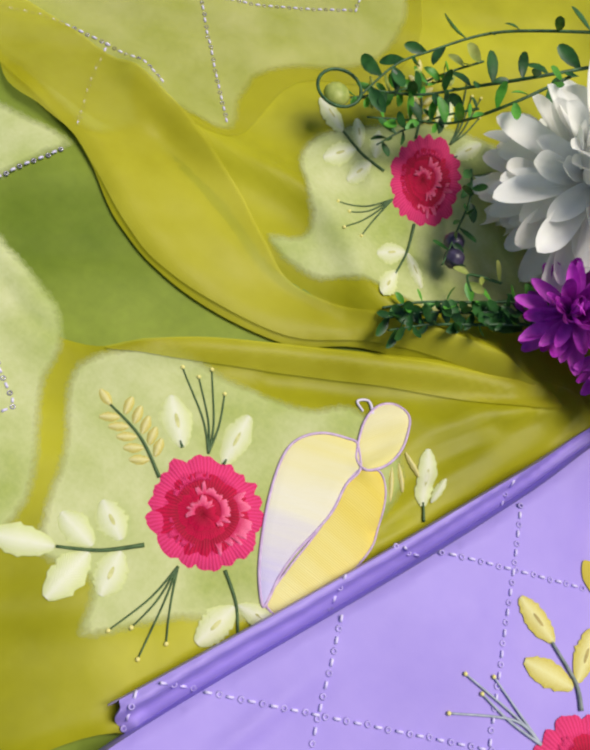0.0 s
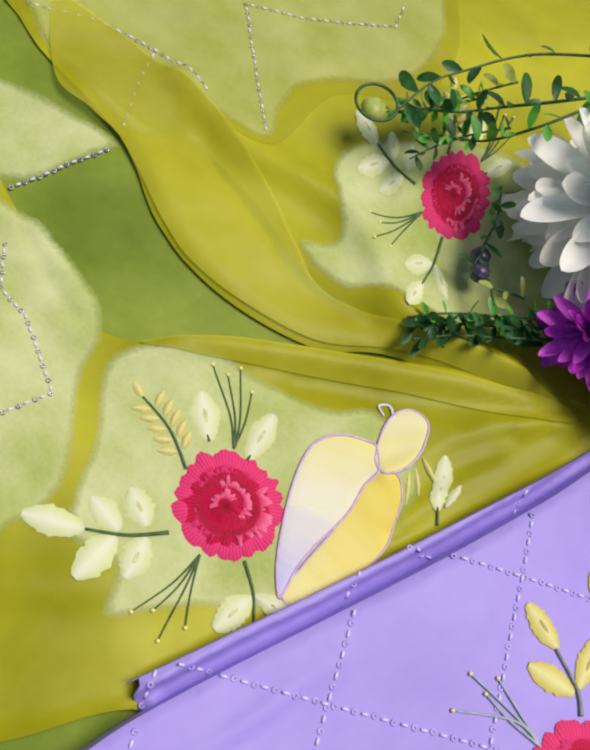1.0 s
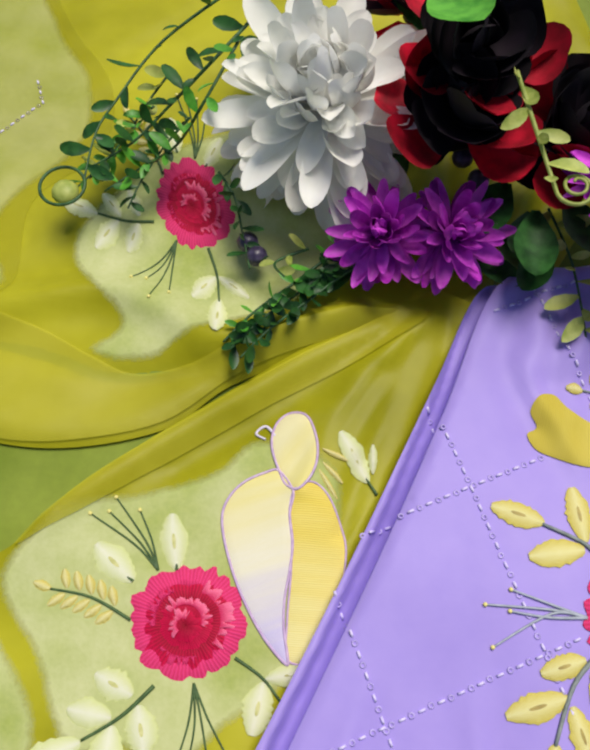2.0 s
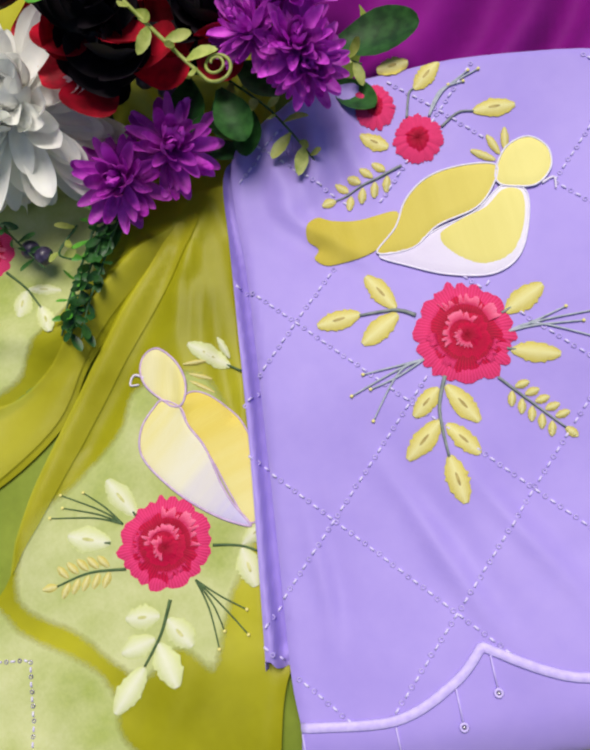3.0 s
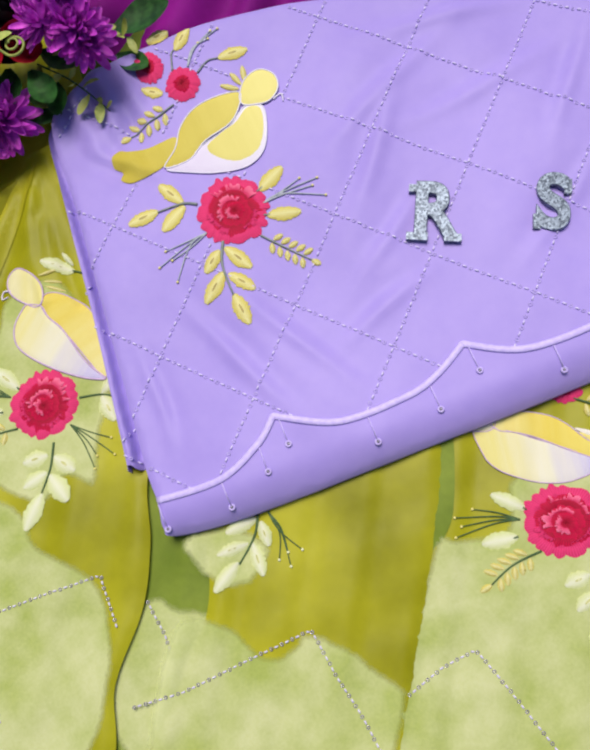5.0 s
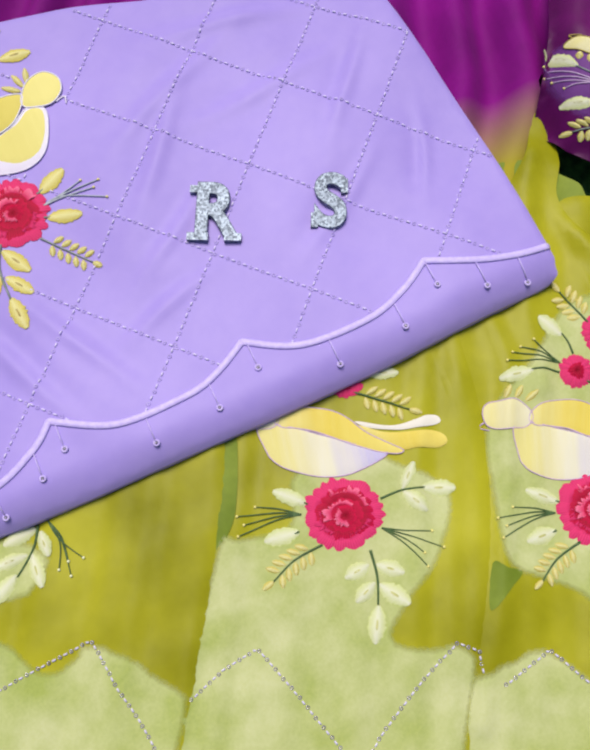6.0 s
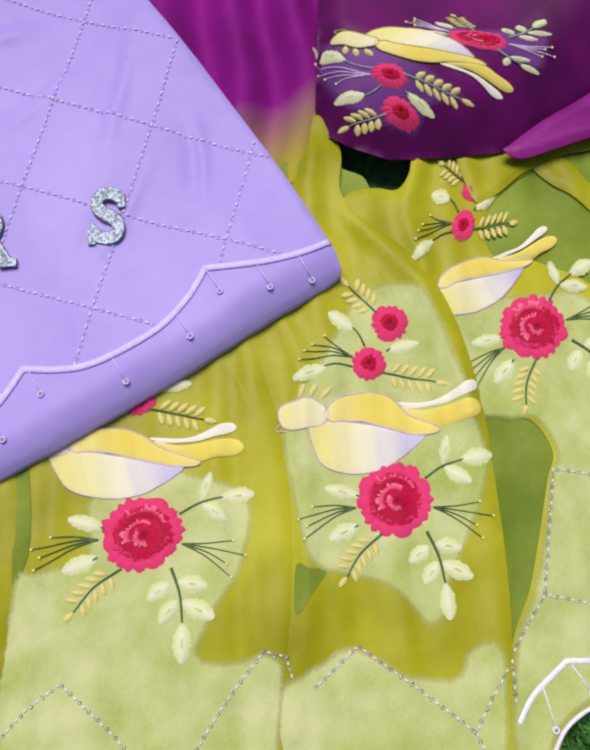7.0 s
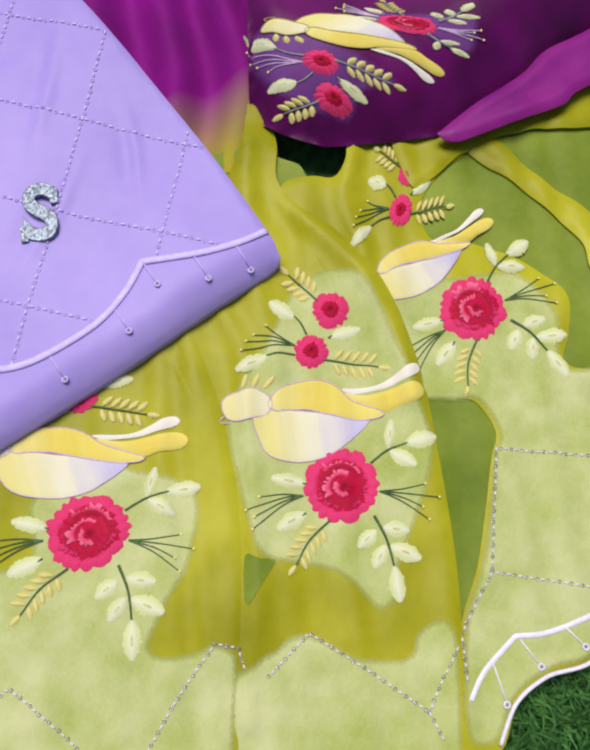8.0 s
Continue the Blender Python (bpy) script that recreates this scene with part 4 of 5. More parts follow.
# bead rows on the dupatta
ROWS_OF_BEADS = [
    (panel_b, [(-0.3059, 0.1427), (-0.2847, 0.1571), (-0.2592, 0.1668), (-0.243, 0.170), (-0.228, 0.1665)]),
    (panel_b, [(-0.2592, 0.1668), (-0.2500, 0.146), (-0.2385, 0.1270)]),
    (panel_b, [(-0.2519, 0.2154), (-0.228, 0.195), (-0.1992, 0.1702)]),
    (panel_b, [(-0.2519, 0.2154), (-0.2302, 0.2314), (-0.214, 0.248), (-0.2004, 0.2622), (-0.2061, 0.277)]),
    (base, [(-0.2493, 0.0804), (-0.244, 0.095), (-0.2393, 0.1111), (-0.237, 0.122)]),
    (panel_a, [(-0.232, 0.062), (-0.2204, 0.0493), (-0.2076, 0.0484), (-0.1798, 0.0349), (-0.1900, 0.010), (-0.2049, -0.019), (-0.2226, -0.0701)]),
    (panel_a, [(-0.2369, -0.0024), (-0.2049, -0.019), (-0.17, -0.032), (-0.1404, -0.0442), (-0.1446, -0.056), (-0.1496, -0.074)]),
    (base, [(-0.1303, -0.0703), (-0.133, -0.088), (-0.1411, -0.1157), (-0.1438, -0.131)]),
    (panel_h, [(-0.165, -0.105), (-0.1411, -0.1157), (-0.11, -0.124), (-0.0755, -0.1340), (-0.080, -0.158), (-0.0824, -0.1783), (-0.09, -0.215)]),
    (panel_c, [(-0.0591, -0.1864), (-0.04, -0.187), (-0.0216, -0.1915), (-0.022, -0.212), (-0.0231, -0.2324), (-0.025, -0.27)]),
    (panel_c, [(-0.025, -0.262), (-0.005, -0.2578), (0.02, -0.255), (0.0474, -0.2546), (0.0520, -0.2641), (0.0453, -0.274)]),
    (panel_d, [(0.05, -0.283), (0.0764, -0.2871), (0.079, -0.318), (0.0807, -0.3517), (0.0728, -0.3672)]),
    (panel_d, [(0.0807, -0.3517), (0.095, -0.349), (0.1140, -0.3465)]),
    (panel_e, [(0.2281, -0.3518), (0.2032, -0.312), (0.175, -0.328), (0.1504, -0.342), (0.118, -0.3455), (0.10, -0.36)]),
    (panel_e, [(0.1504, -0.342), (0.1725, -0.3837), (0.19, -0.42)]),
]
for cl, pts in ROWS_OF_BEADS:
    bead_line(cl, pts, dupatta, 0.0056, 0.00095, up=0.0008 if cl is base else 0.0005)


def hem_piping(cl, pts, parent, mat, rad, drops):
    """A scalloped corded hem with bead drops hanging outside it."""
    line = np.concatenate([smooth_line(p, 8, False) for p in pts])
    v, f = tube(on(cl, line, 0.0004), rad, 8, flat=0.4)
    part("scallop_piping", mesh_of("scallop_piping", v, f, [mat]), parent, "narrow corded scalloped piping")
    for a, b in drops:
        a, b = np.array(a), np.array(b)
        w = on(cl, [a, (a + b) / 2, b], 0.0006)
        v, f = tube(w, 0.0004, 5)
        rv, rf = ring_bead(on(cl, b + (b - a) / np.linalg.norm(b - a) * 0.0014, 0.0008)[0], 0.0013, 0.00055, 12)
        bv, bf = blob(on(cl, b + (b - a) / np.linalg.norm(b - a) * 0.0014, 0.0009)[0], 0.0008)
        vv, ff, ss, _ = merge([(v, f, 0, None), (rv, rf, 0, None), (bv, bf, 1, None)])
        part("bead_drop", mesh_of("bead_drop", vv, ff, [mat, BEAD], slots=ss), parent)


hem_piping(panel_e, [[(0.0959, -0.3642), (0.112, -0.3632), (0.1322, -0.3667)], [(0.1322, -0.3667), (0.143, -0.379), (0.1601, -0.3908), (0.19, -0.41)]], dupatta, WHITE_PIPE, 0.0014,
           [((0.116, -0.364), (0.105, -0.3775)), ((0.1322, -0.369), (0.128, -0.382)), ((0.150, -0.384), (0.148, -0.395))])
v, f = tube(on(panel_e, smooth_line([(0.088, -0.3855), (0.107, -0.3822), (0.1244, -0.3875), (0.1423, -0.4015), (0.165, -0.408), (0.20, -0.442)], 8, False), 0.0005), 0.0011, 6)
part("edge_cord", mesh_of("edge_cord", v, f, [WHITE_PIPE]), dupatta)
hem_piping(panel_a, [[(-0.275, -0.004), (-0.261, -0.0151), (-0.2408, -0.0318)], [(-0.2408, -0.0318), (-0.243, -0.0561), (-0.252, -0.08)]], dupatta, WHITE_PIPE, 0.0014, [])

# doubled cloth: a turned-over flap and the band along the front fold
for cl, pts in ((panel_b, [(-0.2726, 0.1251), (-0.2538, 0.1252), (-0.2377, 0.1250), (-0.2205, 0.1187), (-0.2024, 0.1113), (-0.1822, 0.1066), (-0.1585, 0.1085), (-0.1276, 0.1177), (-0.099, 0.1402), (-0.060, 0.157), (-0.03, 0.170), (-0.06, 0.1650), (-0.095, 0.1520), (-0.123, 0.1400),
                           (-0.1425, 0.136), (-0.1592, 0.1423), (-0.1789, 0.1519), (-0.2045, 0.1594), (-0.2277, 0.1637), (-0.2421, 0.1645), (-0.2724, 0.1611), (-0.3027, 0.1538)]),
                (panel_a, [(-0.1725, 0.0697), (-0.1504, 0.0935), (-0.1236, 0.1149), (-0.092, 0.1377), (-0.064, 0.1544), (-0.038, 0.1690), (-0.0313, 0.1639), (-0.0575, 0.1452), (-0.0855, 0.1283), (-0.1054, 0.1148), (-0.1344, 0.0944), (-0.1567, 0.0789)])):
    part("fold_layer", cl.piece("fold_layer", smooth_line(pts, 6), SHEER, 0.003, 0.0012, sewn=True), dupatta, "second sheer layer of olive yellow organza")

# a single thin layer drawn over the pale patches beside the flap
veil_line = smooth_line([(-0.298, 0.139), (-0.262, 0.134), (-0.228, 0.140), (-0.215, 0.158), (-0.195, 0.170), (-0.195, 0.21), (-0.17, 0.24), (-0.17, 0.27), (-0.19, 0.30), (-0.25, 0.365), (-0.37, 0.28), (-0.37, 0.18)], 6)
part("fold_layer", panel_b.piece("fold_layer", veil_line, VEIL, 0.0035, 0.0007, sewn=True), dupatta, "thin single layer of olive organza")

# embroidery repeats on the fan
for seed, what, cl, c, axes, lean in (
        (2, "rose", panel_a, (-0.1095, 0.0478), [[0.00723, 0.01881], [-0.01783, 0.00635]], (0, 0)),
        (4, "rose", panel_c, (0.0518, -0.1754), [[0.01115, 0.01622], [-0.01659, 0.00900]], (0, 0)),
        (4, "figure", panel_c, (0.0601, -0.1778), [[0.01256, 0.0112], [-0.01788, 0.01239]], (0, 0)),
        (4, "buds", panel_c, (0.0518, -0.1754), [[0.01113, 0.01616], [-0.01663, 0.00959]], (0, 0)),
        (5, "rose figure buds", panel_d, (0.1415, -0.2597), [[0.01122, 0.01539], [-0.01522, 0.01077]], (-0.0032, -0.0134)),
        (6, "rose", panel_e, (0.2597, -0.2623), [[0.0162, 0.0090], [-0.00915, 0.01507]], (0, 0)),
        (6, "figure headless", panel_e, (0.2614, -0.2516), [[0.01527, 0.0065], [-0.0092, 0.01127]], (0, 0)),
        (6, "buds", panel_e, (0.2385, -0.2495), [[0.0135, 0.01594], [-0.00798, 0.01244]], (0, 0)),
        (7, "rose", panel_b, (-0.1271, 0.2131), [[-0.0024, 0.0172], [-0.0196, -0.0096]], (0, 0))):
    organza_drawing(Motif(cl, c, axes, lean), dupatta, seed, what, plump=1.35 if cl is panel_a else 1.15)
near_figure(Motif(panel_a, (-0.1092, 0.0476), [[0.01344, -0.01115], [0.01114, 0.01332]], (-0.0171, -0.023)), dupatta)
# the sprig that shows below the kurta's corner
half_hidden = Motif(panel_h, (-0.0490, -0.0592), [[0.01113, 0.01477], [-0.01477, 0.01113]])
sprig("leaf_sprig", half_hidden, dupatta, [[(0.30, -0.95), (0.33, -1.55), (0.10, -2.35)]],
      [((0.26, -1.05), (-0.46, -1.62), 0.4), ((0.40, -1.1), (0.80, -1.7), 0.36), ((0.20, -1.75), (-0.55, -2.25), 0.36), ((0.30, -1.7), (0.83, -2.5), 0.4), ((0.06, -2.3), (-0.38, -3.2), 0.42)], (CREAM, STEM, EYELET), rad=0.0007)
tips = [(1.34, -1.75), (1.5, -2.1), (1.7, -1.6), (1.15, -2.0)]
sprig("stamen_sprig", half_hidden, dupatta, [[(0.55, -0.8), (1.0, -1.15 - 0.05 * i), t] for i, t in enumerate(tips)], [], (CREAM, STEM, None), tips, rad=0.0004)

# two loose folds beside the purple cloth
fold_long = Cloth([(0.325, -0.165), (0.3407, -0.190), (0.3629, -0.208), (0.391, -0.226), (0.42, -0.242), (0.47, -0.29), (0.45, -0.305), (0.3943, -0.2573), (0.3736, -0.2331), (0.3529, -0.2167), (0.3321, -0.2073), (0.3095, -0.2027), (0.300, -0.195)], -0.0092, 0.0013, 8, 21, rim=0.0012, extra=FOLDS)
fold_short = Cloth([(0.342, -0.198), (0.354, -0.202), (0.3545, -0.2165), (0.3530, -0.2265), (0.3488, -0.2511), (0.3479, -0.2839), (0.335, -0.32), (0.312, -0.315), (0.3178, -0.3011), (0.3297, -0.2888), (0.3351, -0.2625), (0.3372, -0.236), (0.3366, -0.2205)], -0.0104, 0.0013, 8, 21, rim=0.0012, extra=FOLDS)
for cl in (fold_long, fold_short):
    part("loose_fold", cl.mesh("loose_fold", OLIVE, 0.003), dupatta, "raised olive yellow organza fold")

# ---- the purple dupatta behind ----
def ombre(name, dark, mid, pale, a, b):
    mat = cloth(name, dark, mid, 16, 0.75, glow=0.2)
    nt = mat.node_tree
    p = nt.nodes["Principled BSDF"]
    src = p.inputs["Base Color"].links[0].from_socket
    mp = nt.nodes.new("ShaderNodeVectorMath")
    mp.operation = "DOT_PRODUCT"
    ab = np.array(b) - np.array(a)
    k = ab / (ab @ ab)
    mp.inputs[1].default_value = (k[0], k[1], 0)
    nt.links.new(nt.nodes.new("ShaderNodeTexCoord").outputs["Object"], mp.inputs[0])
    sb = nt.nodes.new("ShaderNodeMath")
    sb.operation, sb.inputs[1].default_value = "SUBTRACT", float(k @ np.array(a))
    nt.links.new(mp.outputs["Value"], sb.inputs[0])
    r = nt.nodes.new("ShaderNodeValToRGB")
    nt.links.new(sb.outputs[0], r.inputs[0])
    mx = nt.nodes.new("ShaderNodeMix")
    mx.data_type = "RGBA"
    nt.links.new(r.outputs[0], mx.inputs[0])
    nt.links.new(src, mx.inputs["A"])
    mx.inputs["B"].default_value = pale
    nt.links.new(mx.outputs["Result"], p.inputs["Base Color"])
    return mat


purple = thing("purple_dupatta", "deep purple organza dupatta shading to olive, draped in folds", "dupatta")
OMBRE = ombre("purple_to_olive_organza", lin(118, 0, 116), lin(152, 2, 148), lin(184, 172, 44), (0.262, -0.055), (0.240, -0.098))
back = Cloth([(0.05, 0.20), (0.10, 0.06), (0.20, -0.06), (0.2435, -0.110), (0.262, -0.118), (0.274, -0.1246), (0.30, -0.10), (0.34, -0.08), (0.62, -0.16), (0.6, 0.2), (0.3, 0.45), (0.07, 0.42)],
             -0.016, 0.002, 9, 31, extra=lambda xy: 0.007 * np.sin(xy @ np.array([98.0, -134.0]) + 2.0 * wob(xy, 5, 91)))
part("back_fold", back.mesh("back_fold", OMBRE, 0.005), purple, "purple organza fading into olive yellow")


def roll(xy):
    """The front fold stands up and falls away behind."""
    g = np.array([(0.42, 0.0), (0.338, -0.055), (0.2810, -0.1009)])
    e = np.array([(0.2800, -0.1009), (0.2805, -0.122), (0.289, -0.1445), (0.316, -0.1740), (0.3352, -0.1930), (0.3572, -0.1985), (0.3912, -0.2095), (0.4136, -0.2121), (0.4394, -0.2232), (0.53, -0.27)])
    d = edge_distance(xy, e, False)
    return 0.030 * np.sin(1.571 * np.clip(d / 0.050, 0, 1)) ** 0.9 - 0.20 * np.clip(d - 0.050, 0, 0.07) - 0.012 * np.clip(1 - edge_distance(xy, g, False) / 0.016, 0, 1) ** 2


front = Cloth([(0.42, 0.0), (0.375, -0.028), (0.338, -0.055), (0.305, -0.080), (0.2815, -0.1009), (0.2805, -0.122), (0.289, -0.1445), (0.316, -0.1740), (0.3352, -0.1930), (0.3572, -0.1985), (0.3912, -0.2095), (0.4136, -0.2121), (0.4394, -0.2232), (0.53, -0.27), (0.62, -0.2), (0.55, 0.0)],
              -0.0085, 0.0015, 10, 33, extra=roll)
# brighter purple: light passing through this thin fold is put into its colour
BACKLIT_PURPLE = cloth("backlit_purple_organza", lin(138, 24, 132), lin(176, 52, 164), 20, 0.45, glow=0.3)
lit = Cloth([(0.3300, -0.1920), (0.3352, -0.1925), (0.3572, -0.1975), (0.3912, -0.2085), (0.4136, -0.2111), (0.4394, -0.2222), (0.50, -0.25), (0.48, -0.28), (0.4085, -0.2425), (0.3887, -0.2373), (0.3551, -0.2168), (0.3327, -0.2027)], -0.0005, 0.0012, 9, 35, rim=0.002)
part("thin_fold", lit.mesh("thin_fold", BACKLIT_PURPLE, 0.003), purple, "thin purple organza edge, coloured brighter as if backlit")
part("front_fold", front.mesh("front_fold", PURPLE, 0.003), purple, "deep purple fold with embroidery")
rose_p = Motif(front, (0.3624, -0.1450), [[0.00793, -0.00715], [-0.01475, -0.00057]])
figure_p = Motif(front, (0.3632, -0.1375), [[0.0085, -0.0108], [-0.0178, -0.0002]])
buds_p = Motif(front, (0.3618, -0.1225), [[0.00693, -0.01188], [-0.02195, -0.00463]])
for mo, pts in ((rose_p, [(-1.6, -0.9), (0, -1.5), (1.8, -2.0), (2.3, -0.6), (2.4, 1.2), (0.8, 1.1), (-1.2, 1.0)]),
                (buds_p, [(-2.7, 3.4), (-1.6, 5.0), (0.1, 5.1), (0.4, 3.8), (1.2, 3.0), (0, 2.6), (-2.2, 2.4)])):
    part("applique_patch", front.piece("applique_patch", smooth_line(mo.xy(pts), 6), NET, 0.003, 0.0004, sewn=True), purple, "violet net patch")
organza_drawing(rose_p, purple, 9, "rose", GREY_STEM, MAUVE, OUTLINE)
organza_drawing(figure_p, purple, 9, "figure", GREY_STEM, MAUVE, OUTLINE)
organza_drawing(buds_p, purple, 9, "buds", GREY_STEM, MAUVE, OUTLINE)

# ---- the folded lavender kurta ----
kurta = thing("folded_kurta", "folded lavender cotton kurta with embroidery, beaded lattice and scalloped hem", "kurta")
HEM_A, HEM_B = np.array([-0.0995, -0.0535]), np.array([0.2165, -0.1655])


CREASES = [(-0.02, 0.03, -0.01, -0.05, 0.0010, 0.004), (0.01, 0.02, 0.02, -0.06, 0.0009, 0.004), (0.08, 0.01, 0.15, 0.05, 0.0011, 0.005),
           (0.10, 0.05, 0.19, 0.06, 0.0010, 0.005), (0.06, -0.02, 0.12, 0.0, 0.0008, 0.004), (0.14, 0.03, 0.23, 0.01, 0.0009, 0.005),
           (0.19, -0.03, 0.25, 0.01, 0.0010, 0.004), (0.13, -0.07, 0.20, -0.05, 0.0008, 0.004), (0.03, -0.04, 0.09, -0.04, 0.0008, 0.004),
           (0.20, -0.09, 0.235, -0.05, 0.0008, 0.003), (-0.05, 0.03, -0.07, -0.02, 0.0008, 0.003), (0.16, 0.09, 0.24, 0.04, 0.0010, 0.005), (0.02, 0.10, 0.0, 0.15, 0.0010, 0.004)]


def hem_roll(xy):
    """The front edge rounds down over the folded layers; the other edges are thinner."""
    t = np.clip(1 - edge_distance(xy, hem_edge, False) / 0.019, 0, 1)
    e = edge_distance(xy, kurta_line)
    s = np.clip(1 - e / 0.0025, 0, 1)
    fine = np.clip(1 - np.hypot(*(xy - np.array([0.022, 0.160])).T) / 0.045, 0, 1)
    crease = 0.0022 * fine * wob(xy, 42, 78)
    for x0, y0, x1, y1, a, w in CREASES:
        p, q = np.array([x0, y0]), np.array([x1, y1])
        u = (q - p) / np.linalg.norm(q - p)
        al, ac = (xy - p) @ u / np.linalg.norm(q - p), (xy - p) @ np.array([-u[1], u[0]])
        ac = ac + 0.0015 * np.sin(al * 4 + x0 * 90)
        crease = crease + a * np.exp(-((al - 0.5) / 0.42) ** 2) * (np.exp(-(ac / w) ** 2) - 0.6 * np.exp(-((ac - 1.8 * w) / (1.6 * w)) ** 2))
    crease = 2.3 * crease + 0.0022 * wob(xy @ np.array([[0.94, 0.34], [-0.34, 0.94]]) * (1.0, 0.45), 14, 77)
    return -0.0088 * t**2.2 - 0.0016 * s**2 + crease * np.clip(1.3 - t, 0, 1)


KURTA = [(-0.0062, 0.1745), (-0.026, 0.124), (-0.0479, 0.0707), (-0.0844, -0.0129), (-0.0930, -0.038), (-0.0990, -0.0495), (-0.0965, -0.0560), (-0.0606, -0.0735), (0.0342, -0.1085), (0.1114, -0.1360), (0.1727, -0.1545), (0.2120, -0.1670),
         (0.2200, -0.1620), (0.2255, -0.1490), (0.2498, -0.079), (0.2742, 0.0126), (0.279, 0.035), (0.26, 0.062), (0.1845, 0.1072), (0.136, 0.1423), (0.0792, 0.1690), (0.045, 0.182), (0.02, 0.184)]
kurta_line = smooth_line(KURTA, 6)
hem_edge = kurta_line[6 * 6 : 6 * 11 + 1]
top = Cloth(KURTA, 0.005, 0.0006, 9, 41, extra=hem_roll, n=6)
part("front_panel", top.mesh("front_panel", LAVENDER, 0.0026, floor=-0.0125), kurta)
SIDE = [(-0.0105, 0.177), (-0.0300, 0.1325), (-0.0620, 0.0585), (-0.0930, -0.0088), (-0.0941, -0.0112), (-0.0925, -0.0127), (-0.088, -0.0170), (-0.06, -0.01), (0.02, 0.16), (0.01, 0.18)]
side_line = smooth_line(SIDE, 8)
under = Cloth(SIDE, -0.0018, 0.0003, 9, 42, extra=lambda xy: 0.0030 * np.exp(-((edge_distance(xy, side_line) - 0.004) / 0.0035) ** 2) - 0.0084 * np.clip(2.2 - (edge_distance(xy, kurta_line) + 0.0006 * wob(xy, 14, 88)) / 0.0030, 0, 1))
part("side_fold", under.mesh("side_fold", LAVENDER, 0.0013, floor=-0.0125), kurta)

# the beaded lattice
LAT_O, LAT_A, LAT_B = np.array([0.0261, -0.0065]), np.array([0.0222, -0.0512]), np.array([0.0486, 0.0240])
SCALLOPS = [[(-0.0925, -0.0375), (-0.0613, -0.0510), (-0.036, -0.0500), (-0.0211, -0.0442)], [(-0.0211, -0.0442), (0.002, -0.0686), (0.0356, -0.0814), (0.055, -0.083), (0.0744, -0.0799)],
            [(0.0744, -0.0799), (0.0946, -0.1024), (0.1279, -0.1163), (0.152, -0.1175), (0.1711, -0.1140)], [(0.1711, -0.1140), (0.1890, -0.1320), (0.207, -0.1450), (0.2235, -0.1535)]]
scallop_line = np.concatenate([smooth_line(p, 8, False) for p in SCALLOPS])
field = np.concatenate([scallop_line, np.array([(0.249, -0.079), (0.272, 0.0126), (0.277, 0.035), (0.258, 0.060), (0.1845, 0.105), (0.136, 0.140), (0.0792, 0.166), (0.02, 0.18), (-0.0062, 0.170), (-0.0470, 0.0707), (-0.0834, -0.0129)])])


def on_field(xy):
    rosy = np.hypot(*(xy - np.array([0.0361, 0.0561])).T) > 0.021
    return inside(xy, field) & rosy & ~inside(xy, figure)


figure_mo = Motif(top, (0.0361, 0.0571), [[0.01538, 0.01305], [-0.01264, 0.01667]], (0.0092, -0.013))
figure = figure_mo.xy([d_(0, 400), d_(200, 340), d_(300, 240), d_(420, 150), d_(540, 160), d_(545, 260), d_(505, 420), d_(430, 490), d_(200, 480), d_(20, 505)])
for k in range(-4, 5):
    bead_line(top, [LAT_O + LAT_A * k - LAT_B * 4, LAT_O + LAT_A * k + LAT_B * 6], kurta, 0.0066, 0.00105, limit=on_field, dark=LILAC_BEAD, stitch=LILAC_STITCH)
for k in range(-4, 7):
    bead_line(top, [LAT_O + LAT_B * k - LAT_A * 5, LAT_O + LAT_B * k + LAT_A * 4], kurta, 0.0066, 0.00105, limit=on_field, dark=LILAC_BEAD, stitch=LILAC_STITCH)

beside = lambda xy: inside(xy, side_line) & ~inside(xy, kurta_line)
for k in range(-4, 3):
    bead_line(under, [LAT_O + LAT_A * k - LAT_B * 4, LAT_O + LAT_A * k], kurta, 0.0066, 0.00105, limit=beside, dark=LILAC_BEAD, stitch=LILAC_STITCH)
    bead_line(under, [LAT_O + LAT_B * k - LAT_A * 5, LAT_O + LAT_B * k + LAT_A * 2], kurta, 0.0066, 0.00105, limit=beside, dark=LILAC_BEAD, stitch=LILAC_STITCH)

hu = (HEM_B - HEM_A) / np.linalg.norm(HEM_B - HEM_A)
hn = np.array([hu[1], -hu[0]])
DROPS = []
for p in SCALLOPS:
    ln = smooth_line(p, 8, False)
    for q in (0.04, 0.36, 0.68):
        a = ln[int(q * (len(ln) - 1))]
        d = (a - HEM_A) @ np.array([-hu[1], hu[0]])
        if d > 0.006:
            a = a + hn * 0.002
            DROPS.append((a, a + hn * min(0.0115, max(0.004, d - 0.004))))
hem_piping(top, SCALLOPS, kurta, PIPING, 0.0019, DROPS)
kurta_drawing(figure_mo, kurta, 1)


# ---- glitter initials, stuck on the kurta ----
SERIFS = {"R": [(-0.24, 0.32, 0.26, 0.1), (-0.22, -0.33, 0.3, 0.1), (0.28, -0.33, 0.24, 0.1)], "S": [(0.2, 0.24, 0.1, 0.2), (-0.22, -0.24, 0.1, 0.2)]}


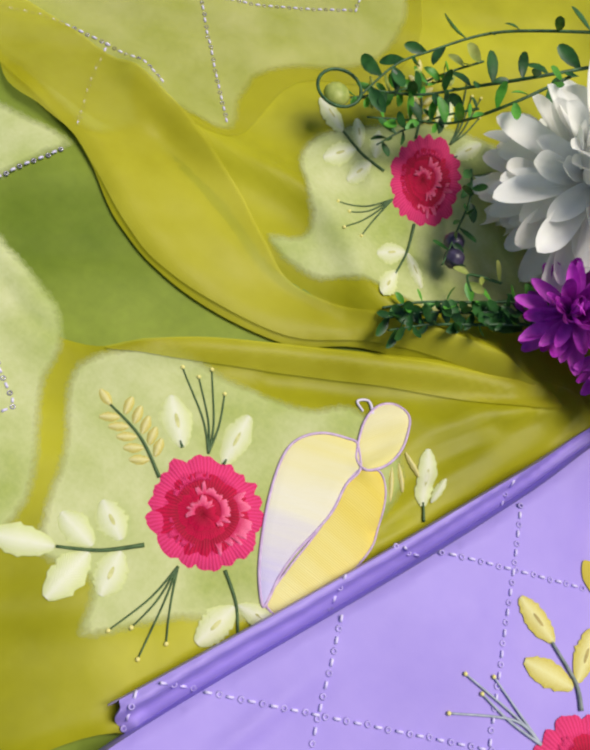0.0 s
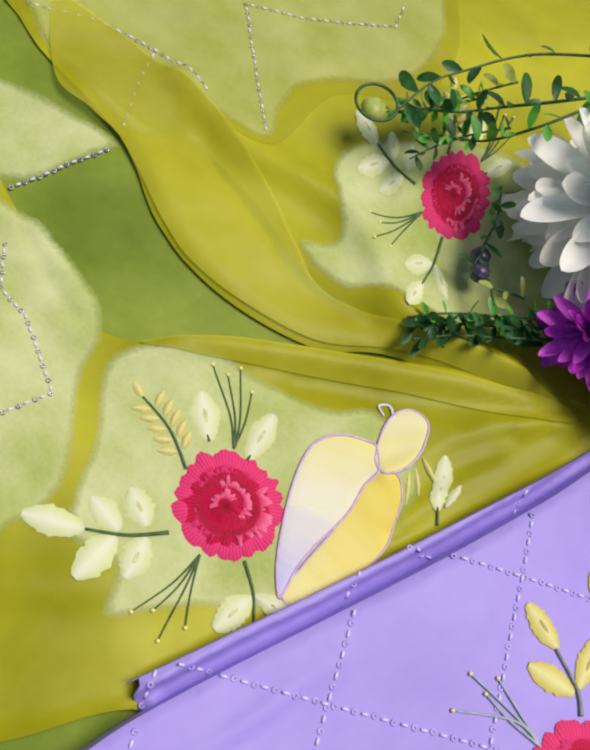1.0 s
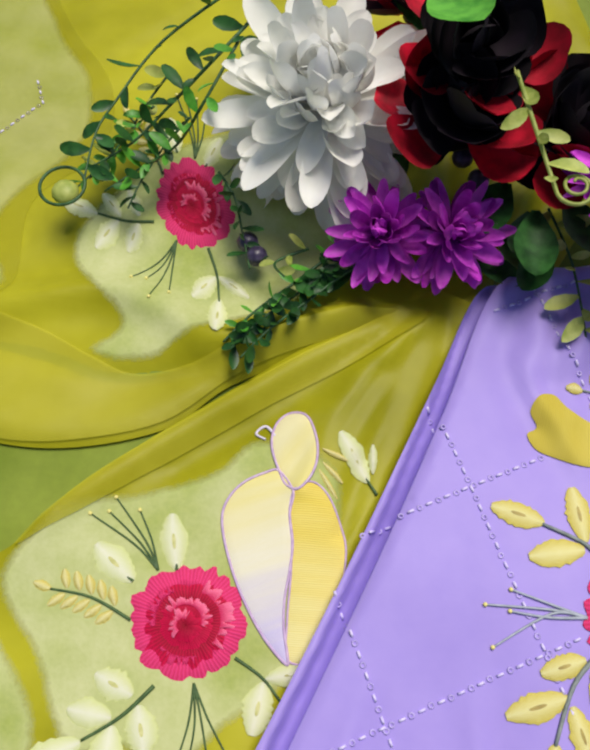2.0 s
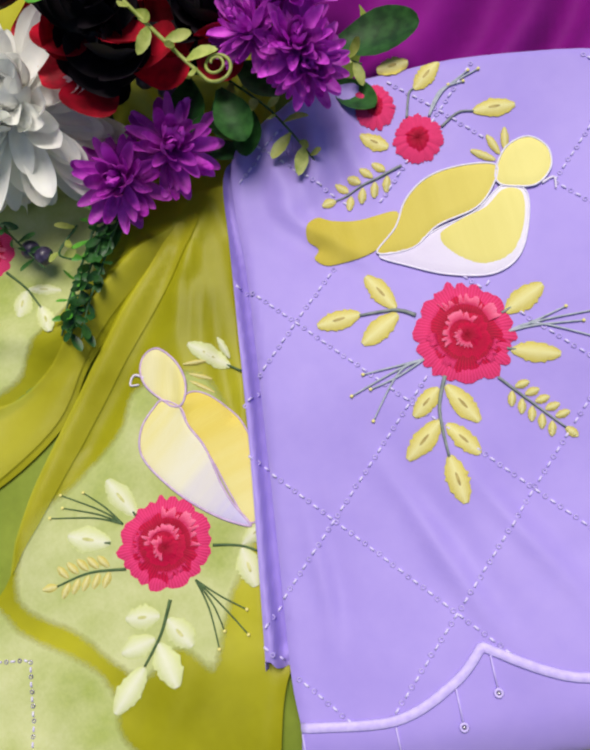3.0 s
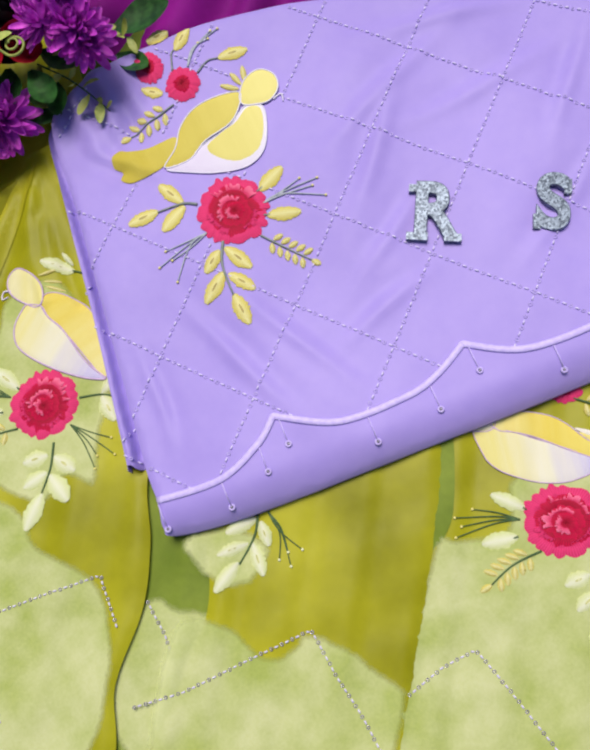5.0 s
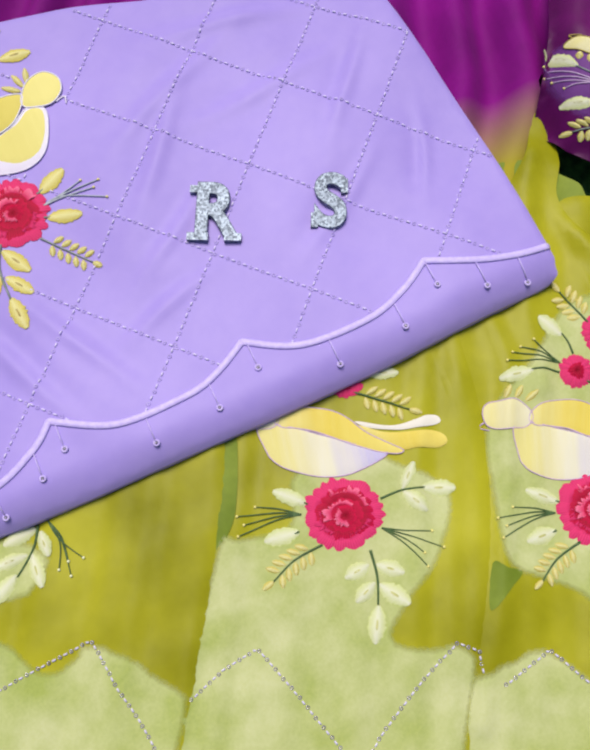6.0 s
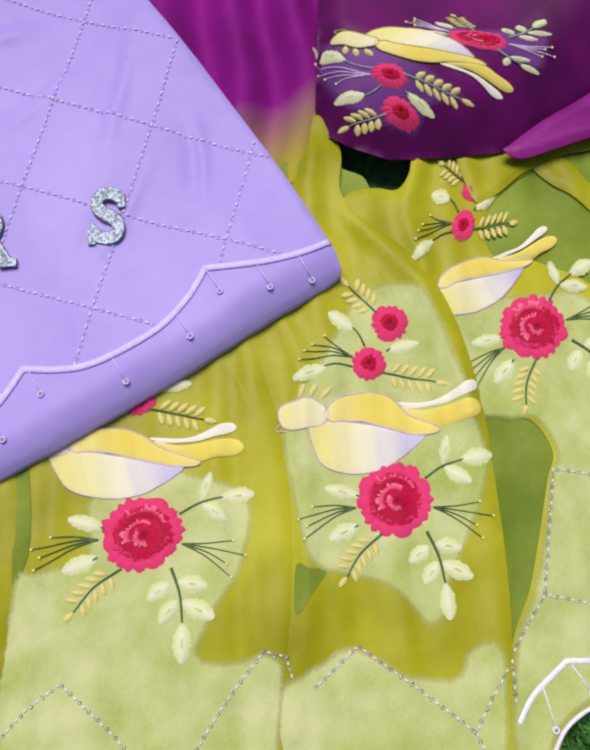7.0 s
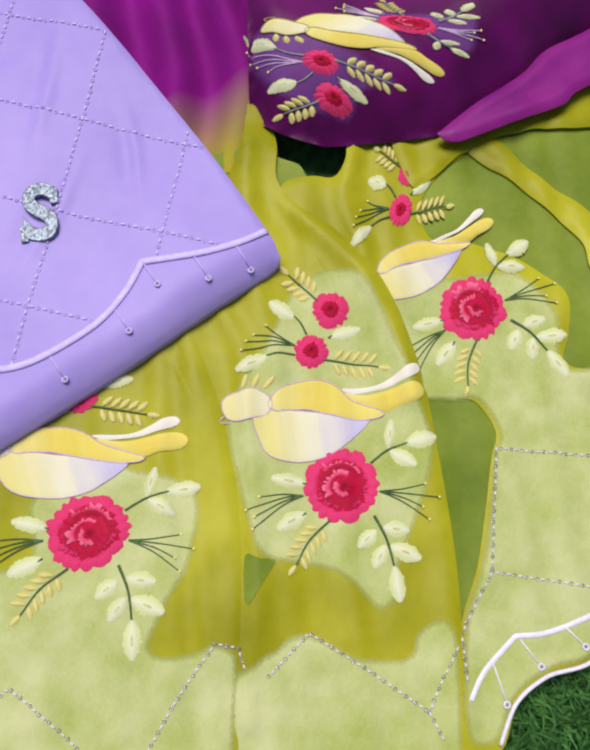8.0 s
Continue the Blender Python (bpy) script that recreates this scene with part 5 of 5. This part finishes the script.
def initial(ch, c, size, ang):
    cu = bpy.data.curves.new("letter", "FONT")
    cu.body, cu.size, cu.extrude, cu.bevel_depth, cu.align_x, cu.align_y = ch, size, 0.0012, 0.0005, "CENTER", "CENTER"
    cu.offset = 0.0013
    tmp = bpy.data.objects.new("letter", cu)
    scene.collection.objects.link(tmp)
    bpy.context.view_layer.update()
    me = bpy.data.meshes.new_from_object(tmp.evaluated_get(bpy.context.evaluated_depsgraph_get()))
    bpy.data.objects.remove(tmp)
    bm = bmesh.new()
    bm.from_mesh(me)
    for x, y, w, h in SERIFS[ch]:
        got = bmesh.ops.create_cube(bm, size=1.0)["verts"]
        bmesh.ops.scale(bm, vec=(w * size, h * size, 0.0033), verts=got)
        bmesh.ops.translate(bm, vec=(x * size, y * size, 0), verts=got)
    bm.to_mesh(me)
    bm.free()
    me.materials.clear()
    me.materials.append(GLITTER)
    ob = tagged(new("glitter_letter", me), f"silver glitter letter {ch} lying on lavender cotton", "letter", "glitter letters")
    ob.matrix_world = pose(c[0], c[1], float(top.height([c])[0]) + 0.0019, 0, 0, ang) @ Matrix.Diagonal((0.88, 1, 1, 1))


initial("R", (0.1125, -0.0185), 0.042, -46)
initial("S", (0.1600, -0.0570), 0.042, -46)

# ---- the bunch of artificial flowers ----
WHITE_PETAL = plain("white_silk_petal", lin(246, 245, 238), lin(254, 254, 250), 0.7, 120, glow=0.3, rnd=0.04)
VIOLET_PETAL = plain("violet_silk_petal", lin(178, 34, 184), lin(226, 92, 228), 0.55, 160, glow=0.2, rnd=0.25)
RED_PETAL = plain("dark_red_velvet_petal", lin(140, 0, 24), lin(206, 4, 46), 0.6, 140, glow=0.15, rnd=0.25)
BLACK_PETAL = plain("near_black_petal", lin(12, 6, 13), lin(30, 16, 30), 0.65, 160)
LEAF_GREEN = plain("dark_green_leaf", lin(24, 66, 24), lin(52, 104, 44), 0.45, 200, glow=0.15, rnd=0.25)
LEAF_BRIGHT = plain("bright_green_leaf", lin(60, 136, 36), lin(104, 180, 60), 0.45, 200, glow=0.2, rnd=0.2)
LEAF_PALE = plain("pale_green_leaf", lin(150, 168, 70), lin(196, 204, 110), 0.5, 200, glow=0.2, rnd=0.15)
VINE = plain("green_vine", lin(30, 70, 34), lin(60, 104, 52), 0.5, 300)


def petal_mesh(name, length, width, mat, curl=0.3, cup=0.25, tip=0.5, base=0.25, n=7, k=4, notch=0.0, twist=0.0):
    """A petal along x; curl bends it up along its length, cup across; tip: how blunt; base: how broad where it is fixed."""
    v, f = [], []
    x = z = 0.0
    for i in range(n + 1):
        t = 1 - (1 - i / n) ** 1.7
        a = curl * t * 1.6
        if i:
            x += length * (t - was) * m_.cos(a)
            z += length * (t - was) * m_.sin(a)
        was = t
        w = width * 0.5 * (base + (1 - base) * m_.sin(m_.pi * min(0.5, t * 0.75))) * (1 - max(0, (t - tip) / (1.0001 - tip)) ** 2.0) ** 0.5
        for j in range(k + 1):
            s = 2 * j / k - 1
            q = notch * length * (abs(s) < 0.3) * (t > 0.95)
            v.append((x - q, s * w, z + cup * w * s * s + twist * s * w * t))
    f = [(i * (k + 1) + j, (i + 1) * (k + 1) + j, (i + 1) * (k + 1) + j + 1, i * (k + 1) + j + 1) for i in range(n) for j in range(k)]
    return mesh_of(name, v, f, [mat])


def flower(name, label, c, axis, rings, seed, group, heart=None, core=0.004, size=1.0):
    """rings: petal meshes, count, elevation over the flower's plane, distance out, height."""
    rnd = random.Random(seed)
    ob = thing(name, label, "flower", group)
    ob.matrix_world = Matrix.Translation(c) @ Vector(axis).to_track_quat("Z", "Y").to_matrix().to_4x4() @ Matrix.Diagonal((size, size, size, 1))
    for meshes, count, elev, out, up in rings:
        ph = rnd.uniform(0, 360)
        for i in range(count):
            a = ph + 360 * i / count + rnd.uniform(-13, 13)
            e = elev + rnd.uniform(-14, 14)
            p = part("petal", meshes[i % len(meshes)], ob)
            s = rnd.uniform(0.85, 1.12)
            p.matrix_local = pose(0, 0, up, 0, 0, a) @ pose(out, 0, 0, rnd.uniform(-24, 24), -e, rnd.uniform(-12, 12)) @ Matrix.Diagonal((s, s, s, 1))
    v, f = blob((0, 0, 0), core, 0.8, 6, 10)
    part("heart", mesh_of("heart", v, f, [heart or LEAF_GREEN]), ob)
    return ob


white_p = [petal_mesh("petal", ln * 0.86, 0.0088, WHITE_PETAL, cu, cp, 0.68, 0.4, n=9, notch=nt_, twist=tw) for ln, cu, cp, nt_, tw in ((0.036, 0.15, 0.5, 0.0, 0.2), (0.032, 0.35, 0.6, 0.04, -0.2), (0.038, -0.1, 0.4, 0.03, 0.1), (0.029, -0.3, 0.5, 0.0, -0.3))]
white_s = [petal_mesh("petal", ln, 0.0084, WHITE_PETAL, cu, cp, 0.68, 0.4, n=9, twist=tw) for ln, cu, cp, tw in ((0.024, 0.5, 0.7, 0.3), (0.020, 0.9, 0.8, -0.4), (0.022, -0.2, 0.5, 0.4))]
MUM = [(white_p, 28, -38, 0.006, -0.003), (white_p, 28, -22, 0.006, 0.001), (white_p, 28, -6, 0.006, 0.004), (white_p, 26, 12, 0.005, 0.007), (white_s, 24, 28, 0.005, 0.010), (white_s, 20, 44, 0.005, 0.012), (white_s, 16, 60, 0.004, 0.013), (white_s, 9, 76, 0.002, 0.014)]
flower("white_chrysanthemum", "large white silk chrysanthemum with layered blunt petals", (-0.0745, 0.2360, 0.0200), (-0.06, -0.20, 1.0), MUM, 3, "white chrysanthemums", WHITE_PETAL, 0.008, 1.24)
flower("white_chrysanthemum", "large white silk chrysanthemum with layered blunt petals", (0.0465, 0.2310, 0.0500), (0.2, 0.1, 1.0), MUM, 5, "white chrysanthemums", WHITE_PETAL, 0.008, 0.85)

violet_p = [petal_mesh("petal", 0.020, 0.0066, VIOLET_PETAL, cu, cp, 0.25, 0.3, n=6, notch=0.05, twist=tw) for cu, cp, tw in ((0.3, 0.7, 0.3), (0.6, 0.8, -0.4), (0.1, 0.6, 0.2))]
violet_s = [petal_mesh("petal", 0.014, 0.0056, VIOLET_PETAL, 0.5, 0.8, 0.25, 0.3, n=5, notch=0.05, twist=tw) for tw in (0.4, -0.4)]
ASTER = [(violet_p, 17, -14, 0.002, 0.0), (violet_p, 16, 10, 0.002, 0.003), (violet_p, 14, 30, 0.002, 0.005), (violet_s, 12, 50, 0.002, 0.007), (violet_s, 9, 70, 0.001, 0.008)]
for i, (c, ax) in enumerate((((-0.0494, 0.1904, 0.0100), (-0.3, -0.5, 1)), ((-0.0264, 0.1904, 0.0120), (0.3, -0.4, 1)), ((0.0315, 0.1757, 0.0430), (0.1, -0.3, 1)), ((0.0395, 0.1917, 0.0470), (0.3, 0.2, 1)), ((0.0330, 0.1720, 0.0360), (0.0, -0.6, 1)), ((0.0215, 0.1897, 0.0430), (-0.3, 0.2, 1)))):
    flower("violet_aster", "bright violet silk aster with ragged pointed petals", c if i < 2 else (c[0] + 0.003, c[1] + 0.004, c[2]), ax, ASTER, 20 + i, "violet asters", VIOLET_PETAL, 0.004, 1.0 if i < 2 else 0.8)

red_p = [petal_mesh("petal", 0.026, 0.022, RED_PETAL, cu, cp, 0.45, 0.4, n=8, k=6) for cu, cp in ((0.5, 0.5), (0.8, 0.45))]
black_p = [petal_mesh("petal", 0.016, 0.013, BLACK_PETAL, 0.7, 0.5, 0.5, 0.5)]
black_b = [petal_mesh("petal", 0.0225, 0.021, BLACK_PETAL, cu, 0.45, 0.5, 0.45, n=7, k=5) for cu in (0.5, 0.75)]
POPPY = [(red_p, 5, -6, 0.007, 0.0), (red_p, 2, 14, 0.006, 0.001), (black_b, 7, 4, 0.002, 0.0035), (black_b, 6, 22, 0.001, 0.0045), (black_p, 5, 50, 0.001, 0.006)]
for i, (c, ax) in enumerate((((-0.0270, 0.2225, 0.0390), (0.0, -0.25, 1)), ((-0.0232, 0.2405, 0.0530), (0, -0.4, 1)), ((0.0117, 0.2204, 0.0330), (0.3, -0.3, 1)), ((-0.0396, 0.2890, 0.0220), (-0.2, 0.2, 1)))):
    flower("red_poppy", "dark red velvet silk poppy with cupped petals and black heart", c, ax, POPPY, 40 + i, "dark red poppies", BLACK_PETAL, 0.006)


# near-black petals added low down to darken the hollow between the flowers
dark_p = [petal_mesh("petal", 0.024, 0.020, BLACK_PETAL, cu, 0.4, 0.5, 0.4, n=7, k=5) for cu in (0.3, 0.6)]
flower("dark_filler", "near black petals added to fill the dark hollow among the flowers", (-0.0226, 0.2407, 0.0140), (0, -0.1, 1), [(dark_p, 7, 10, 0.004, 0.0), (dark_p, 6, 34, 0.003, 0.003)], 60, "dark poppies", BLACK_PETAL, 0.008)
flower("dark_filler", "near black petals added to fill the dark hollow among the flowers", (0.0094, 0.2267, 0.0120), (0, -0.1, 1), [(dark_p, 7, 10, 0.004, 0.0), (dark_p, 6, 34, 0.003, 0.003)], 61, "dark poppies", BLACK_PETAL, 0.008)


def leaf_thing(c, length, width, yaw, pitch, mat, label="broad dark green silk leaf", name="silk_leaf", curl=0.3):
    me = petal_mesh(name, length, width, mat, curl, 0.35, 0.25, 0.15, 9, 6)
    ob = tagged(new(name, me), label, "leaf", "silk leaves")
    ob.matrix_world = pose(*c, 0, -pitch, yaw)


for c, ln, wd, yaw, pitch, mt in (
        ((0.058, 0.198, 0.004), 0.040, 0.026, -30, 2, LEAF_GREEN), ((0.05, 0.185, 0.002), 0.028, 0.016, -75, 0, LEAF_GREEN),
        ((-0.005, 0.200, 0.004), 0.030, 0.014, -70, 5, LEAF_GREEN), ((0.006, 0.205, 0.008), 0.026, 0.012, -110, 0, LEAF_GREEN),
        ((-0.0420, 0.2370, 0.0770), 0.025, 0.024, -52, 4, LEAF_BRIGHT), ((0.004, 0.196, 0.022), 0.030, 0.018, -95, -8, LEAF_GREEN), ((0.016, 0.204, 0.020), 0.030, 0.018, -70, -6, LEAF_GREEN), ((-0.004, 0.212, 0.016), 0.032, 0.020, -120, -5, LEAF_GREEN), ((0.012, 0.188, 0.012), 0.026, 0.014, -120, -6, LEAF_GREEN), ((-0.0371, 0.2703, 0.0300), 0.030, 0.022, 110, 5, LEAF_GREEN), ((0.066, 0.222, 0.008), 0.030, 0.014, -10, 0, LEAF_GREEN),
        ((-0.015, 0.19, 0.0), 0.024, 0.012, -40, -5, LEAF_GREEN),
        ((-0.060, 0.180, -0.002), 0.026, 0.013, 210, 0, LEAF_GREEN),
        ((-0.045, 0.215, 0.0), 0.03, 0.018, 100, 0, LEAF_GREEN), ((0.012, 0.245, 0.0), 0.03, 0.018, 60, 0, LEAF_GREEN), ((-0.09, 0.26, 0.0), 0.035, 0.018, 130, 0, LEAF_GREEN)):
    leaf_thing(c, ln, wd, yaw, pitch, mt)


def vine(pts, rad, leaves, size, mat, label, seed, tip_spiral=0.0, both=True, stem=None):
    """A wiry stem through pts with small leaves along it and, maybe, a curled tip."""
    rnd = random.Random(seed)
    line = smooth_line(pts, 10, False)
    if tip_spiral:
        d = line[-1] - line[-2]
        a0 = m_.atan2(d[1], d[0])
        r = tip_spiral
        c = line[-1] + np.array([-m_.sin(a0), m_.cos(a0), 0]) * r
        sp = [c + np.array([m_.cos(a0 - m_.pi / 2 + q), m_.sin(a0 - m_.pi / 2 + q), 0]) * r * (1 - q / 16.0) + (0, 0, q * 0.0003) for q in np.linspace(0.2, 12, 60)]
        line = np.concatenate([line, sp])
    v, f = tube(line, rad, 6, np.linspace(1, 0.6, len(line)))
    ob = thing("vine_sprig", label, "vine", "vine sprigs")
    part("stem", mesh_of("stem", v, f, [stem or VINE]), ob)
    shapes = [petal_mesh("leaf", size, size * 0.5, mat, cu, 0.4, 0.25, 0.15, 5, 2) for cu in (0.2, 0.6, -0.3)]
    n = (len(pts) - 1) * 10
    for i in range(leaves):
        q = int((0.06 + 0.92 * i / leaves) * n)
        d = line[min(q + 1, n)] - line[max(q - 1, 0)]
        yaw = m_.degrees(m_.atan2(d[1], d[0])) + (1 if i % 2 else -1) * rnd.uniform(25, 75)
        s = rnd.uniform(0.6, 1.2)
        p = part("leaf", shapes[i % 3], ob)
        p.matrix_local = pose(*line[q], rnd.uniform(-40, 40), -rnd.uniform(-15, 45), yaw) @ Matrix.Diagonal((s, s, s, 1))


vine([(-0.108, 0.292, 0.034), (-0.1418, 0.2692, 0.022), (-0.1589, 0.2419, 0.016), (-0.1650, 0.2270, 0.014), (-0.1665, 0.2050, 0.012)], 0.0007, 12, 0.012, LEAF_GREEN, "curling dark green vine with small leaves on olive organza", 1)
vine([(-0.105, 0.262, 0.040), (-0.120, 0.245, 0.034), (-0.136, 0.240, 0.018), (-0.150, 0.226, 0.012), (-0.1660, 0.2140, 0.010)], 0.0008, 16, 0.011, LEAF_GREEN, "dark green vine with small leaves", 2)
vine([(-0.108, 0.250, 0.042), (-0.119, 0.226, 0.036), (-0.132, 0.224, 0.014), (-0.145, 0.218, 0.008), (-0.160, 0.206, 0.006)], 0.0007, 15, 0.010, LEAF_BRIGHT, "green vine with small bright leaves", 3)
vine([(-0.140, 0.262, 0.012), (-0.150, 0.245, 0.008), (-0.158, 0.225, 0.005), (-0.168, 0.214, 0.003)], 0.0006, 14, 0.010, LEAF_PALE, "pale yellow green vine leaves", 8)
vine([(-0.145, 0.246, 0.010), (-0.154, 0.232, 0.008), (-0.163, 0.219, 0.006), (-0.172, 0.206, 0.006)], 0.0006, 20, 0.009, LEAF_BRIGHT, "dense bright green vine leaves", 14)
vine([(-0.128, 0.236, 0.016), (-0.138, 0.226, 0.010), (-0.146, 0.212, 0.006), (-0.150, 0.200, 0.004)], 0.0006, 16, 0.009, LEAF_GREEN, "dark green vine leaves over the embroidered rose", 15)
vine([(-0.115, 0.215, 0.010), (-0.108, 0.205, 0.008), (-0.104, 0.192, 0.004), (-0.100, 0.178, 0.0)], 0.0006, 14, 0.010, LEAF_GREEN, "dark green sprig under the white flower", 16)
# the ring of wire at the end of the first vine
v, f = ring_bead((-0.1745, 0.2035, 0.012), 0.0088, 0.0007, 28, 6)
curl = thing("vine_curl", "curled green wire tendril with a pale bud", "vine", "vine sprigs")
part("tendril", mesh_of("tendril", v, f, [VINE]), curl)
v, f = blob((-0.1745, 0.2035, 0.008), 0.0055, 0.6, 6, 12)
part("bud", mesh_of("bud", v, f, [LEAF_PALE]), curl)
for i, (o1, o2, mt, n) in enumerate(((0.0, 0.0, LEAF_GREEN, 34), (0.004, -0.003, LEAF_GREEN, 30), (-0.003, 0.003, LEAF_BRIGHT, 16))):
    vine([(-0.052 + o1, 0.188 + o2, 0.006), (-0.0644 + o1, 0.1818 + o2, 0.004), (-0.0795 + o1, 0.1688 + o2, 0.002), (-0.0941 + o1, 0.1563 + o2, 0.0), (-0.1045 + o1, 0.1445 + o2, -0.002)], 0.0008, n, 0.0085, mt, "short feathery green sprig beside the flowers", 4 + i)
vine([(-0.0135, 0.2160, 0.0680), (-0.0080, 0.1900, 0.0680), (-0.0030, 0.1715, 0.0660)], 0.0008, 7, 0.012, LEAF_PALE, "wiry green stem with pale leaves and a curled tip", 9, tip_spiral=0.0058, stem=LEAF_PALE)
vine([(0.010, 0.200, 0.018), (0.018, 0.182, 0.014), (0.022, 0.165, 0.010), (0.024, 0.152, 0.007)], 0.0006, 10, 0.012, LEAF_PALE, "small sprig with pale pointed leaves", 10)
vine([(0.040, 0.205, 0.016), (0.052, 0.190, 0.014), (0.062, 0.178, 0.012)], 0.0006, 9, 0.011, LEAF_PALE, "small sprig with pale pointed leaves", 11)
vine([(-0.078, 0.186, 0.004), (-0.090, 0.178, 0.006), (-0.086, 0.170, 0.010)], 0.0007, 4, 0.010, LEAF_PALE, "small pale curled tendril", 13)
for i, (x, y) in enumerate(((-0.020, 0.226), (-0.014, 0.216), (-0.102, 0.190), (-0.098, 0.184))):
    v, f = blob((0, 0, 0), 0.0044, 0.9, 6, 10)
    b = tagged(new("silk_berry", mesh_of("silk_berry", v, f, [plain("berry", lin(52, 44, 70), lin(86, 78, 104), 0.35)])), "dark grey violet berry among the flowers", "berry", "berries")
    b.location = (x, y, 0.012 if i < 2 else 0.0)
